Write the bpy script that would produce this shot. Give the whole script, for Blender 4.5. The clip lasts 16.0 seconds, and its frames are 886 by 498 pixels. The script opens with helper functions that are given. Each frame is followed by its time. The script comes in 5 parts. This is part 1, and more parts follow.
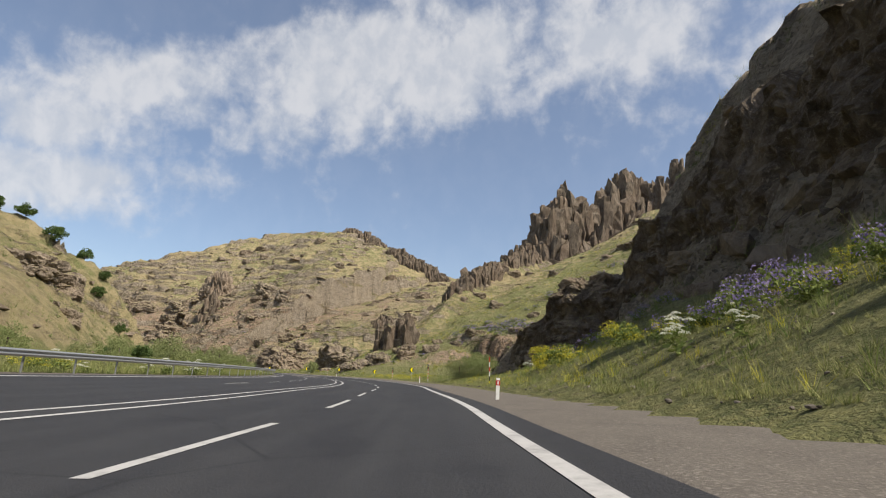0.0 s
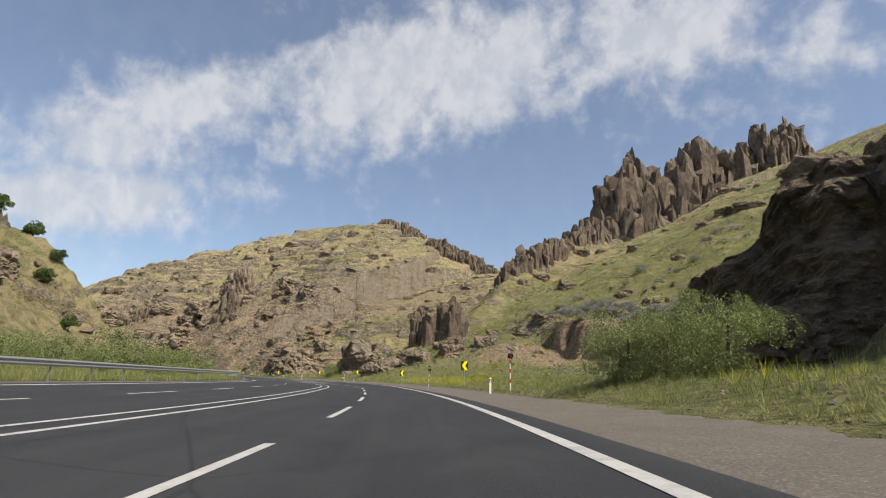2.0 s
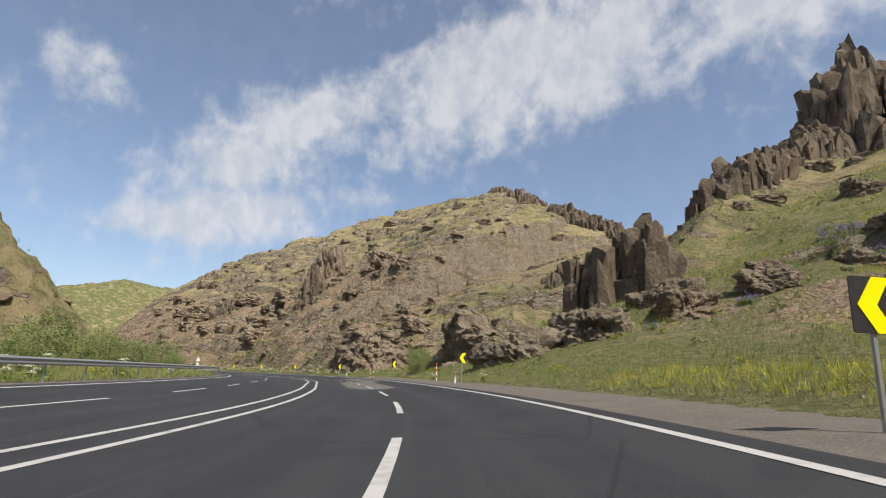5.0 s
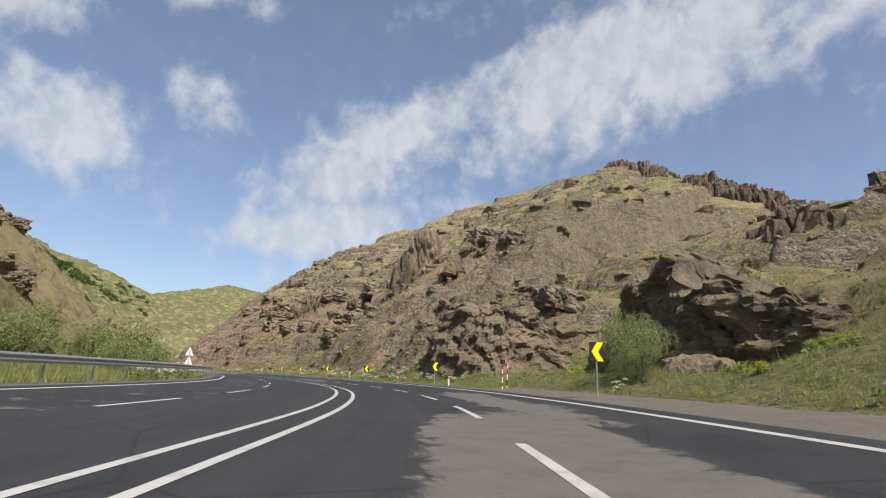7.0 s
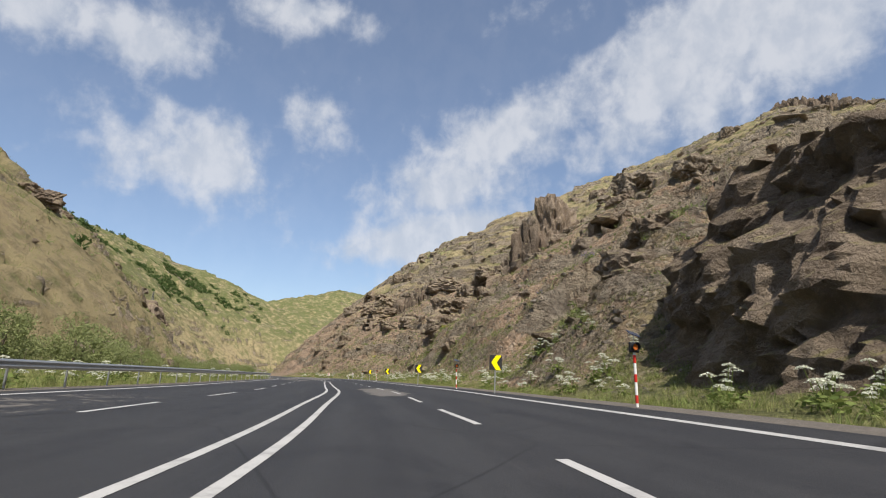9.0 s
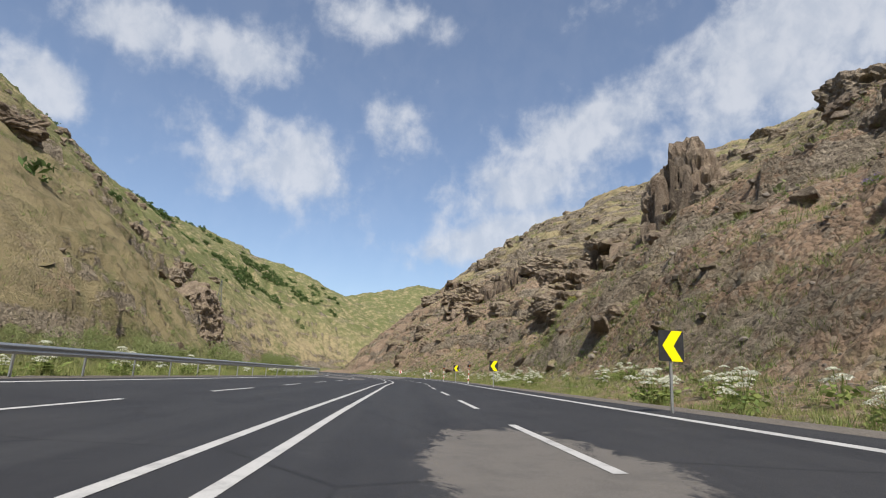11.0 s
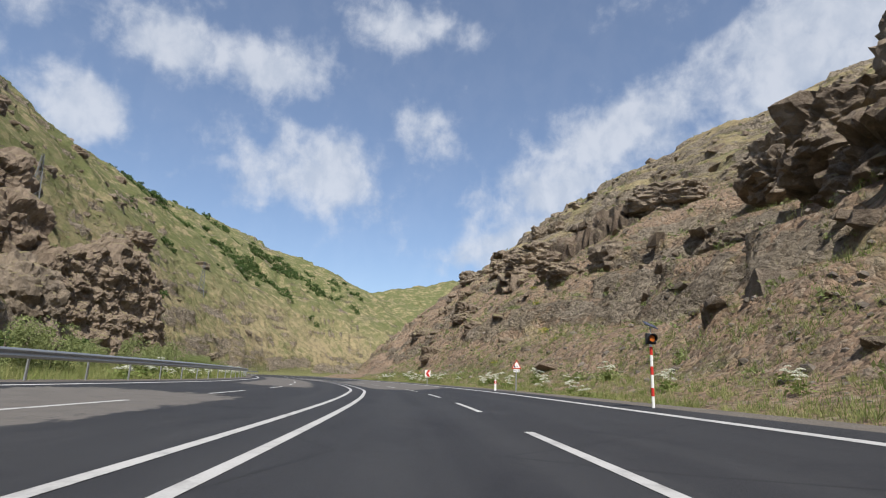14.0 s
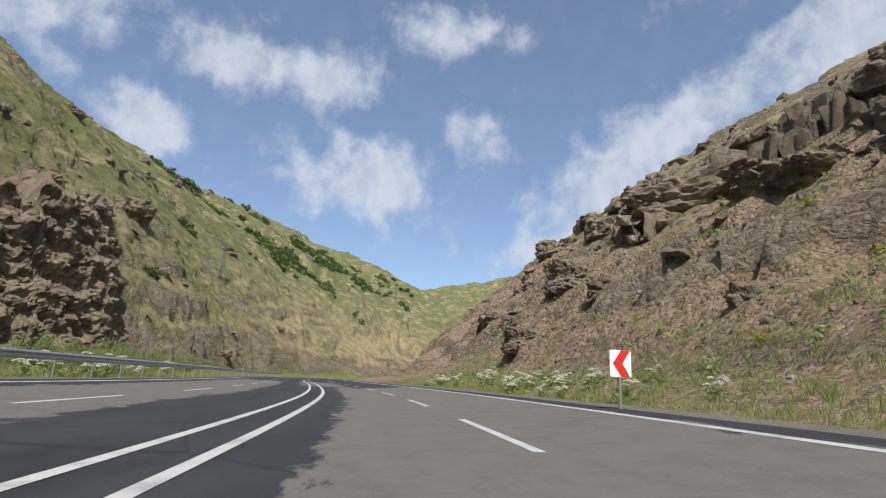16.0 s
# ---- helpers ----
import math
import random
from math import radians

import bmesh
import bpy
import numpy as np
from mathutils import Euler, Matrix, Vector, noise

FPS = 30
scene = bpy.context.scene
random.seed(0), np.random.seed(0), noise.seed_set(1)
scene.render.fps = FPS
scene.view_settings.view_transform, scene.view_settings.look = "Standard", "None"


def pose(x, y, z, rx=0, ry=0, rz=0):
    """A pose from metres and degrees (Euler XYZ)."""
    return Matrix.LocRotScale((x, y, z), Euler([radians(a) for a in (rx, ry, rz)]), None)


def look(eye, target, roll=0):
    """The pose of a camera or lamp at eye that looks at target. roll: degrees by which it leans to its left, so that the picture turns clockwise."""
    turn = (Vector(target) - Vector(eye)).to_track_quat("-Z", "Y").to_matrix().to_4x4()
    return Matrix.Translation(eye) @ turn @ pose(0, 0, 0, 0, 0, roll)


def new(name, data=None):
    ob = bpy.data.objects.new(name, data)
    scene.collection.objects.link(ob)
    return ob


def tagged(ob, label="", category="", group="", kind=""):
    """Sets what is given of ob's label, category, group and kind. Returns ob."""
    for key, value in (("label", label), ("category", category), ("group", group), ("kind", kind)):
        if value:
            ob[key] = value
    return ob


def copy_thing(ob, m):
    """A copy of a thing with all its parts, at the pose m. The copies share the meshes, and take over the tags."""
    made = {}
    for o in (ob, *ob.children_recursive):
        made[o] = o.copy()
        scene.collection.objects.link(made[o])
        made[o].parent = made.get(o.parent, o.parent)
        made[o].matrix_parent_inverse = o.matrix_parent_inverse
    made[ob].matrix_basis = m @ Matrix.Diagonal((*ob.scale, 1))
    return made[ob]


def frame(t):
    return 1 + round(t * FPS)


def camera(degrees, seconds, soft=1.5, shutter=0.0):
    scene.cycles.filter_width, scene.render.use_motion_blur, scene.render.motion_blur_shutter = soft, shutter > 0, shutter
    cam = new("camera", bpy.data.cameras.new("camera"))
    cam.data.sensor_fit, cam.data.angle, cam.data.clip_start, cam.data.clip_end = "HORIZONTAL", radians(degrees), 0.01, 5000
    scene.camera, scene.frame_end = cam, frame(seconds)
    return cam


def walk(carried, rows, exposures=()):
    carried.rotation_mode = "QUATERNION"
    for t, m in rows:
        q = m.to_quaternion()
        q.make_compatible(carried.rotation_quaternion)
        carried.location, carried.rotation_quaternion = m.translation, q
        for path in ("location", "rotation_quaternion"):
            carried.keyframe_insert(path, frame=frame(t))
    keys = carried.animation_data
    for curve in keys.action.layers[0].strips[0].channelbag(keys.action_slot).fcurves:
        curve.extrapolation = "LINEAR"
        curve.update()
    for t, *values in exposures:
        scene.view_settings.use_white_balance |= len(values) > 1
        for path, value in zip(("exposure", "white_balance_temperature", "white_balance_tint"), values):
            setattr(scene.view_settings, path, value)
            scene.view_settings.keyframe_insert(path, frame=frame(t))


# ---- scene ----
cam = camera(76.9, 16.0, soft=1.1)
PATH = [
    (0, (118.648, -0.818, 0.915), (117.761, 0.915, 1.375), 3.4),
    (0.5, (113.292, 9.245, 0.92), (112.407, 10.98, 1.376), 2.5),
    (1, (107.672, 19.64, 0.91), (106.755, 21.355, 1.379), 2.7),
    (1.5, (101.451, 29.439, 0.977), (100.481, 31.126, 1.434), 3.8),
    (2, (95.405, 39.076, 0.931), (94.388, 40.733, 1.399), 2.6),
    (2.5, (89.064, 48.15, 1.049), (88.007, 49.786, 1.5), 3.0),
    (3, (82.478, 57.17, 1.094), (81.372, 58.775, 1.543), 2.4),
    (3.5, (75.444, 66.326, 1.073), (74.277, 67.887, 1.521), 1.6),
    (4, (68.16, 75.044, 1.003), (66.937, 76.562, 1.451), 1.9),
    (4.5, (61.011, 83.488, 0.987), (59.744, 84.969, 1.434), 1.8),
    (5, (53.707, 91.112, 0.983), (52.374, 92.535, 1.426), 1.8),
    (5.5, (45.984, 98.168, 0.983), (44.58, 99.523, 1.423), 1.8),
    (6, (37.578, 104.907, 0.984), (36.113, 106.196, 1.422), 1.8),
    (6.5, (28.227, 111.582, 0.98), (26.721, 112.822, 1.419), 1.8),
    (7, (18.112, 118.429, 0.911), (16.553, 119.597, 1.365), 2.3),
    (7.5, (8.404, 125.034, 0.947), (6.794, 126.132, 1.398), 1.8),
    (8, (-1.608, 130.718, 0.849), (-3.266, 131.734, 1.316), 1.9),
    (8.5, (-11.488, 135.849, 0.871), (-13.198, 136.777, 1.335), 1.2),
    (9, (-20.858, 139.94, 0.947), (-22.617, 140.775, 1.402), 1.6),
    (9.5, (-30.054, 143.426, 0.922), (-31.857, 144.165, 1.372), 1.6),
    (10, (-38.933, 146.099, 0.946), (-40.768, 146.76, 1.387), 2.7),
    (10.5, (-48.214, 149.009, 0.931), (-50.065, 149.625, 1.372), 2.9),
    (11, (-57.96, 151.669, 0.897), (-59.824, 152.241, 1.343), 3.0),
    (11.5, (-68.132, 154.213, 0.857), (-70.005, 154.746, 1.31), 3.1),
    (12, (-78.693, 156.776, 0.825), (-80.572, 157.281, 1.284), 3.1),
    (12.5, (-89.605, 159.491, 0.813), (-91.487, 159.984, 1.275), 3.0),
    (13, (-100.594, 162.286, 0.831), (-102.479, 162.771, 1.293), 2.8),
    (13.5, (-111.755, 165.165, 0.825), (-113.642, 165.641, 1.287), 2.6),
    (14, (-122.699, 167.93, 0.798), (-124.59, 168.39, 1.258), 2.6),
    (14.5, (-133.687, 170.003, 0.776), (-135.584, 170.433, 1.241), 2.4),
    (15, (-143.943, 171.724, 0.854), (-145.852, 172.107, 1.314), 2.6),
    (15.5, (-154.332, 172.882, 0.845), (-156.25, 173.216, 1.302), 2.7),
    (16, (-164.64, 173.907, 0.791), (-166.565, 174.186, 1.257), 2.9),
]
walk(cam, [(t, look(eye, target, roll)) for t, eye, target, roll in PATH], exposures=((0, 0.18, 6750, 10), (9, 0.16, 6500, 10), (16, 0.16, 6200, 10)))

# ---- light ----
SUN_AZ, SUN_EL = radians(-4), radians(52)      # from +x towards +y, and above the horizon
to_sun = Vector((math.cos(SUN_AZ) * math.cos(SUN_EL), math.sin(SUN_AZ) * math.cos(SUN_EL), math.sin(SUN_EL)))
sun = new("sun", bpy.data.lights.new("sun", "SUN"))
sun.data.energy, sun.data.angle, sun.data.color = 5.0, radians(0.53), (1.0, 0.94, 0.84)
sun.matrix_basis = look((0, 0, 200), Vector((0, 0, 200)) - to_sun)


# ---- node helpers ----
class Nodes:
    """Short calls for building a node tree."""

    def __init__(self, tree):
        self.t = tree
        tree.nodes.clear()

    def add(self, kind, **props):
        n = self.t.nodes.new(kind)
        for key, value in props.items():
            setattr(n, key, value)
        return n

    def put(self, sock, value):
        if isinstance(value, bpy.types.NodeSocket):
            self.t.links.new(value, sock)
        else:
            sock.default_value = (*value, 1.0) if isinstance(value, tuple) and len(value) == 3 and sock.type == "RGBA" else value

    def math(self, op, a, b=0.0, c=0.0, clamp=False):
        n = self.add("ShaderNodeMath", operation=op, use_clamp=clamp)
        for sock, value in zip(n.inputs, (a, b, c)):
            self.put(sock, value)
        return n.outputs[0]

    def vmath(self, op, a, b=(0.0, 0.0, 0.0)):
        n = self.add("ShaderNodeVectorMath", operation=op)
        self.put(n.inputs[0], a)
        self.put(n.inputs[1], b)
        return n.outputs["Value" if op in ("DOT_PRODUCT", "LENGTH", "DISTANCE") else "Vector"]

    def noise(self, vec, scale, detail=4.0, rough=0.55, dist=0.0):
        n = self.add("ShaderNodeTexNoise")
        self.put(n.inputs["Vector"], vec)
        self.put(n.inputs["Scale"], scale)
        self.put(n.inputs["Detail"], detail)
        self.put(n.inputs["Roughness"], rough)
        self.put(n.inputs["Distortion"], dist)
        return n.outputs["Fac"]

    def voronoi(self, vec, scale, feature="F1", out="Distance"):
        n = self.add("ShaderNodeTexVoronoi", feature=feature)
        self.put(n.inputs["Vector"], vec)
        self.put(n.inputs["Scale"], scale)
        return n.outputs[out]

    def step(self, value, lo, hi, a=0.0, b=1.0):
        n = self.add("ShaderNodeMapRange", interpolation_type="SMOOTHSTEP")
        for sock, v in zip(n.inputs, (value, lo, hi, a, b)):
            self.put(sock, v)
        return n.outputs[0]

    def mix(self, fac, a, b):
        n = self.add("ShaderNodeMix", data_type="RGBA")
        self.put(n.inputs[0], fac)
        self.put(n.inputs[6], a)
        self.put(n.inputs[7], b)
        return n.outputs[2]

    def attr(self, name):
        return self.add("ShaderNodeAttribute", attribute_name=name).outputs["Fac"]

    def place(self):
        return self.add("ShaderNodeNewGeometry").outputs["Position"]

    def scaled(self, vec, by):
        return self.vmath("MULTIPLY", vec, by)

    def bump(self, height, strength, distance, normal=None):
        n = self.add("ShaderNodeBump")
        self.put(n.inputs["Height"], height)
        self.put(n.inputs["Strength"], strength)
        self.put(n.inputs["Distance"], distance)
        if normal is not None:
            self.put(n.inputs["Normal"], normal)
        return n.outputs[0]

    def surface(self, colour, rough=0.9, normal=None, metal=0.0, spec=0.3, sheen=0.0):
        b = self.add("ShaderNodeBsdfPrincipled")
        self.put(b.inputs["Base Color"], colour)
        self.put(b.inputs["Roughness"], rough)
        self.put(b.inputs["Metallic"], metal)
        self.put(b.inputs["Specular IOR Level"], spec)
        if normal is not None:
            self.put(b.inputs["Normal"], normal)
        o = self.add("ShaderNodeOutputMaterial")
        self.t.links.new(b.outputs[0], o.inputs[0])
        return b


def material(name):
    m = bpy.data.materials.new(name)
    m.use_nodes = True
    return m, Nodes(m.node_tree)


# ---- sky: Nishita with broken cloud ----
world = bpy.data.worlds.new("sky")
world.use_nodes = True
scene.world = world
w = Nodes(world.node_tree)
sky = w.add("ShaderNodeTexSky", sky_type="NISHITA", sun_disc=False, sun_elevation=SUN_EL,
            sun_rotation=math.pi / 2 - SUN_AZ, altitude=1500.0, air_density=1.0, dust_density=4.0, ozone_density=1.0)
ray = w.add("ShaderNodeTexCoord").outputs["Generated"]
puffy = w.scaled(ray, (1.0, 1.0, 1.35))
big = w.noise(puffy, 3.2, 3.0, 0.5, 0.2)
mid = w.noise(puffy, 13.0, 8.0, 0.58, 0.15)
clot = w.noise(w.scaled(ray, (1.0, 1.0, 0.7)), 27.0, 6.0, 0.55, 0.2)
puff = w.math("ADD", w.math("MULTIPLY", big, 0.40), w.math("ADD", w.math("MULTIPLY", mid, 0.42), w.math("MULTIPLY", clot, 0.26)))


def cloud_bank(az, el, wide, high, turn=0.0):
    """A soft oval patch of sky in which the cloud is thicker: azimuth from +y to the left and height, in degrees."""
    a, e = radians(az), radians(el)
    c = Vector((-math.sin(a) * math.cos(e), math.cos(a) * math.cos(e), math.sin(e)))
    right = Vector((math.cos(a), math.sin(a), 0))
    over = right.cross(c)
    r, t = radians(turn), w.vmath
    ax1, ax2 = right * math.cos(r) + over * math.sin(r), over * math.cos(r) - right * math.sin(r)
    p = w.math("DIVIDE", w.vmath("DOT_PRODUCT", ray, tuple(ax1)), radians(wide))
    q = w.math("DIVIDE", w.vmath("DOT_PRODUCT", ray, tuple(ax2)), radians(high))
    front = w.math("GREATER_THAN", w.vmath("DOT_PRODUCT", ray, tuple(c)), 0.3)
    far = w.math("ADD", w.math("MULTIPLY", p, p), w.math("MULTIPLY", q, q))
    return w.math("MULTIPLY", w.math("EXPONENT", w.math("MULTIPLY", far, -1.0)), front)


BANKS = [(57, 24.7, 11, 5, 25), (43, 27.5, 12, 7, 15), (25, 31.5, 13, 6, 15), (64.3, 15, 13, 4, 15), (6.3, 34, 12, 7, 0), (-6, 29, 5, 4, 0), (90, 20.3, 9, 5, 0), (79, 25, 4, 3.5, 0),
         (95, 29, 7, 3, 0), (105, 29, 7, 3.5, 0), (112, 22, 5, 4, 0), (80, 35, 6, 3, 0), (36, 31, 10, 6, 15), (69, 14, 9, 3, 20), (-25, 32, 16, 9, 0), (130, 30, 14, 8, 0), (62, 19.5, 9, 5, 10)]
bank = None
for b in BANKS:
    one = cloud_bank(*b)
    bank = one if bank is None else w.math("MAXIMUM", bank, one)
cover = w.math("ADD", w.math("MULTIPLY", puff, 1.0), w.math("MULTIPLY", bank, 0.34))
dense = w.step(cover, 0.62, 0.86, 0.12, 1.0)
white = w.mix(w.step(clot, 0.36, 0.66), (4.0, 4.25, 4.7), (4.95, 5.05, 5.3))
mixed = w.mix(w.math("MULTIPLY", dense, 0.80), sky.outputs[0], white)
bg = w.add("ShaderNodeBackground")
w.put(bg.inputs[0], mixed)
bg.inputs[1].default_value = 0.135
w.t.links.new(bg.outputs[0], w.add("ShaderNodeOutputWorld").inputs[0])

# ---- materials of the ground ----
ground_mat, g = material("hillside")
P = g.place()
rock, green, soil = g.attr("rock"), g.attr("green"), g.attr("soil")
n1, n2, n3, n4 = g.noise(P, 0.05, 5), g.noise(P, 0.35, 6, 0.6), g.noise(P, 2.2, 6, 0.65), g.noise(P, 9.0, 4, 0.7)
tan = g.mix(n3, (0.300, 0.243, 0.130), (0.405, 0.335, 0.190))
dry = g.mix(g.step(n2, 0.42, 0.62), tan, (0.285, 0.220, 0.140))
lush = g.mix(g.step(n3, 0.35, 0.70), (0.135, 0.145, 0.060), (0.268, 0.258, 0.112))
lush = g.mix(g.step(n4, 0.58, 0.72), lush, (0.31, 0.26, 0.115))
sod = g.mix(g.step(g.math("ADD", green, g.math("MULTIPLY", g.math("SUBTRACT", n2, 0.5), 1.6)), 0.30, 0.75), dry, lush)
earth = g.mix(n3, (0.300, 0.205, 0.138), (0.480, 0.340, 0.232))
sod = g.mix(g.step(g.math("ADD", soil, g.math("MULTIPLY", g.math("SUBTRACT", n2, 0.5), 1.2)), 0.40, 0.70), sod, earth)
bushes = g.step(g.math("ADD", g.noise(P, 0.16, 6, 0.7), g.math("MULTIPLY", n3, 0.25)), 0.52, 0.66)
sod = g.mix(g.math("MULTIPLY", g.math("MULTIPLY", bushes, g.attr("bushy")), 0.9), sod, g.mix(n3, (0.070, 0.090, 0.030), (0.165, 0.178, 0.068)))
layers = g.noise(g.scaled(P, (0.25, 0.25, 1.3)), 1.0, 6, 0.65, 0.6)
stone = g.mix(g.step(layers, 0.35, 0.65), (0.280, 0.232, 0.176), (0.500, 0.418, 0.318))
stone = g.mix(g.step(n1, 0.45, 0.65), stone, (0.46, 0.375, 0.27))
stone = g.mix(g.step(n4, 0.60, 0.75), stone, (0.36, 0.315, 0.255))
ledges = g.noise(g.scaled(P, (0.05, 0.05, 0.30)), 1.0, 6, 0.62, 0.5)
grip = g.math("ADD", g.math("MULTIPLY", g.math("SUBTRACT", n3, 0.5), 0.9), g.math("MULTIPLY", g.math("SUBTRACT", ledges, 0.5), 2.2))
rockiness = g.step(g.math("ADD", rock, grip), 0.36, 0.60)
colour = g.mix(rockiness, sod, stone)
bare_ground = g.math("MAXIMUM", rockiness, g.step(soil, 0.25, 0.6))
lumps, chips = g.voronoi(P, 1.15), g.voronoi(P, 3.6)
shade_a, shade_b = g.add("ShaderNodeSeparateColor"), g.add("ShaderNodeSeparateColor")
g.put(shade_a.inputs[0], g.voronoi(P, 1.15, "F1", "Color"))
g.put(shade_b.inputs[0], g.voronoi(P, 3.6, "F1", "Color"))
colour = g.mix(g.math("MULTIPLY", g.math("MULTIPLY", g.step(shade_a.outputs[0], 0.55, 1.0), bare_ground), 0.55), colour, (0.19, 0.155, 0.12))
colour = g.mix(g.math("MULTIPLY", g.math("MULTIPLY", g.step(shade_b.outputs[1], 0.60, 1.0), bare_ground), 0.6), colour, (0.47, 0.395, 0.300))
colour = g.mix(g.math("MULTIPLY", g.math("MULTIPLY", g.step(shade_b.outputs[2], 0.68, 1.0), bare_ground), 0.6), colour, (0.11, 0.088, 0.068))
rough_rock = g.noise(g.scaled(P, (1.0, 1.0, 1.6)), 1.3, 9, 0.68, 0.4)
relief = g.math("ADD", g.math("MULTIPLY", n3, 0.35), g.math("MULTIPLY", n4, 0.20))
rubble = g.math("ADD", g.math("MULTIPLY", lumps, -0.34), g.math("MULTIPLY", chips, -0.22))
relief = g.math("ADD", relief, g.math("MULTIPLY", rubble, bare_ground))
relief = g.math("ADD", relief, g.math("MULTIPLY", g.math("MULTIPLY", rough_rock, rockiness), 1.3))
speck = g.noise(P, 28.0, 3, 0.75)
colour = g.mix(g.math("MULTIPLY", g.step(speck, 0.56, 0.70), 0.45), colour, (0.40, 0.35, 0.24))
colour = g.mix(g.math("MULTIPLY", g.step(g.noise(P, 5.0, 5, 0.7), 0.58, 0.68), 0.55), colour, (0.085, 0.075, 0.045))
g.surface(colour, 0.95, g.bump(relief, 1.0, 1.7), spec=0.12)

# ---- ground maths ----
rng = np.random.default_rng(7)
PERM = rng.permutation(256)
PERM = np.concatenate([PERM, PERM, PERM])
GRAD = rng.normal(size=(256, 3))
GRAD /= np.linalg.norm(GRAD, axis=1, keepdims=True)


def perlin(x, y, z=None):
    """Smooth noise, about -0.7 to 0.7, for arrays of places."""
    z = np.zeros_like(x) if z is None else z
    xi, yi, zi = np.floor(x).astype(int), np.floor(y).astype(int), np.floor(z).astype(int)
    xf, yf, zf = x - xi, y - yi, z - zi
    u, v, ww = (t * t * t * (t * (t * 6 - 15) + 10) for t in (xf, yf, zf))
    out = 0
    for dx in (0, 1):
        for dy in (0, 1):
            for dz in (0, 1):
                k = PERM[PERM[PERM[(xi + dx) & 255] + ((yi + dy) & 255)] + ((zi + dz) & 255)]
                gr = GRAD[k]
                dot = gr[..., 0] * (xf - dx) + gr[..., 1] * (yf - dy) + gr[..., 2] * (zf - dz)
                out = out + dot * (u if dx else 1 - u) * (v if dy else 1 - v) * (ww if dz else 1 - ww)
    return out


def fbm(x, y, z=None, octaves=4, gain=0.5):
    out, amp, f = 0, 1.0, 1.0
    for o in range(octaves):
        out = out + amp * perlin(x * f + 17.3 * o, y * f - 9.1 * o, None if z is None else z * f + 5.7 * o)
        amp, f = amp * gain, f * 2.03
    return out


def ridged(x, y, z=None, octaves=4):
    out, amp, f = 0, 1.0, 1.0
    for o in range(octaves):
        out = out + amp * (1 - 2.2 * np.abs(perlin(x * f + 31.7 * o, y * f + 3.3 * o, None if z is None else z * f)))
        amp, f = amp * 0.5, f * 2.1
    return out


def smooth(x, lo, hi):
    t = np.clip((x - lo) / (hi - lo), 0, 1)
    return t * t * (3 - 2 * t)


def curve(points, gap):
    """A smooth line through the points, as a row of places about gap apart."""
    p = np.array(points, float)
    p = np.vstack([2 * p[0] - p[1], p, 2 * p[-1] - p[-2]])
    out = []
    for a, b, c, d in zip(p, p[1:], p[2:], p[3:]):
        n = max(2, int(np.linalg.norm(c - b) / gap))
        t = np.linspace(0, 1, n, endpoint=False)[:, None]
        out.append(0.5 * (2 * b + (c - a) * t + (2 * a - 5 * b + 4 * c - d) * t**2 + (3 * b - a - 3 * c + d) * t**3))
    return np.vstack(out + [p[-2:-1]])


# the right-hand line of the double line in the middle of the road
AXIS = curve([(184.3, -130.5), (143.4, -59.2), (113.3, -3.7), (105.8, 10.3), (97.8, 23.9), (89.8, 37.5), (81, 50.6), (71.5, 63.3), (61.6, 75.6), (51.4, 87.7), (40.2, 98.9), (28, 108.8), (15.1, 118), (2.1, 126.9), (-11.8, 134.5), (-26.4, 140.5), (-41.5, 145.3), (-56.6, 149.9), (-72, 153.7), (-87.3, 157.5), (-102.7, 161.3), (-118, 165.3), (-133.4, 168.4), (-149.1, 170.9), (-164.8, 172.4), (-190.9, 172.6), (-223.1, 170.4), (-256.3, 167.1), (-286.4, 165.2), (-316.4, 166.3), (-351.2, 172.1), (-390.5, 185.2), (-424.3, 209), (-447.2, 250.3), (-452.3, 344.6), (-441.8, 544.4)], 1.0)
TANG = np.gradient(AXIS, axis=0)
TANG /= np.linalg.norm(TANG, axis=1, keepdims=True)
RUN = np.concatenate([[0], np.cumsum(np.linalg.norm(np.diff(AXIS, axis=0), axis=1))])
RUN -= RUN[np.argmin(np.hypot(AXIS[:, 0] - 114, AXIS[:, 1] + 4))]      # 0 where the drive begins


def road_at(s, d, z=0.0):
    """The place s metres along the road and d metres to the right of its middle line."""
    x, y = np.interp(s, RUN, AXIS[:, 0]), np.interp(s, RUN, AXIS[:, 1])
    tx, ty = np.interp(s, RUN, TANG[:, 0]), np.interp(s, RUN, TANG[:, 1])
    return np.array([x + ty * d, y - tx * d, z + 0 * x])


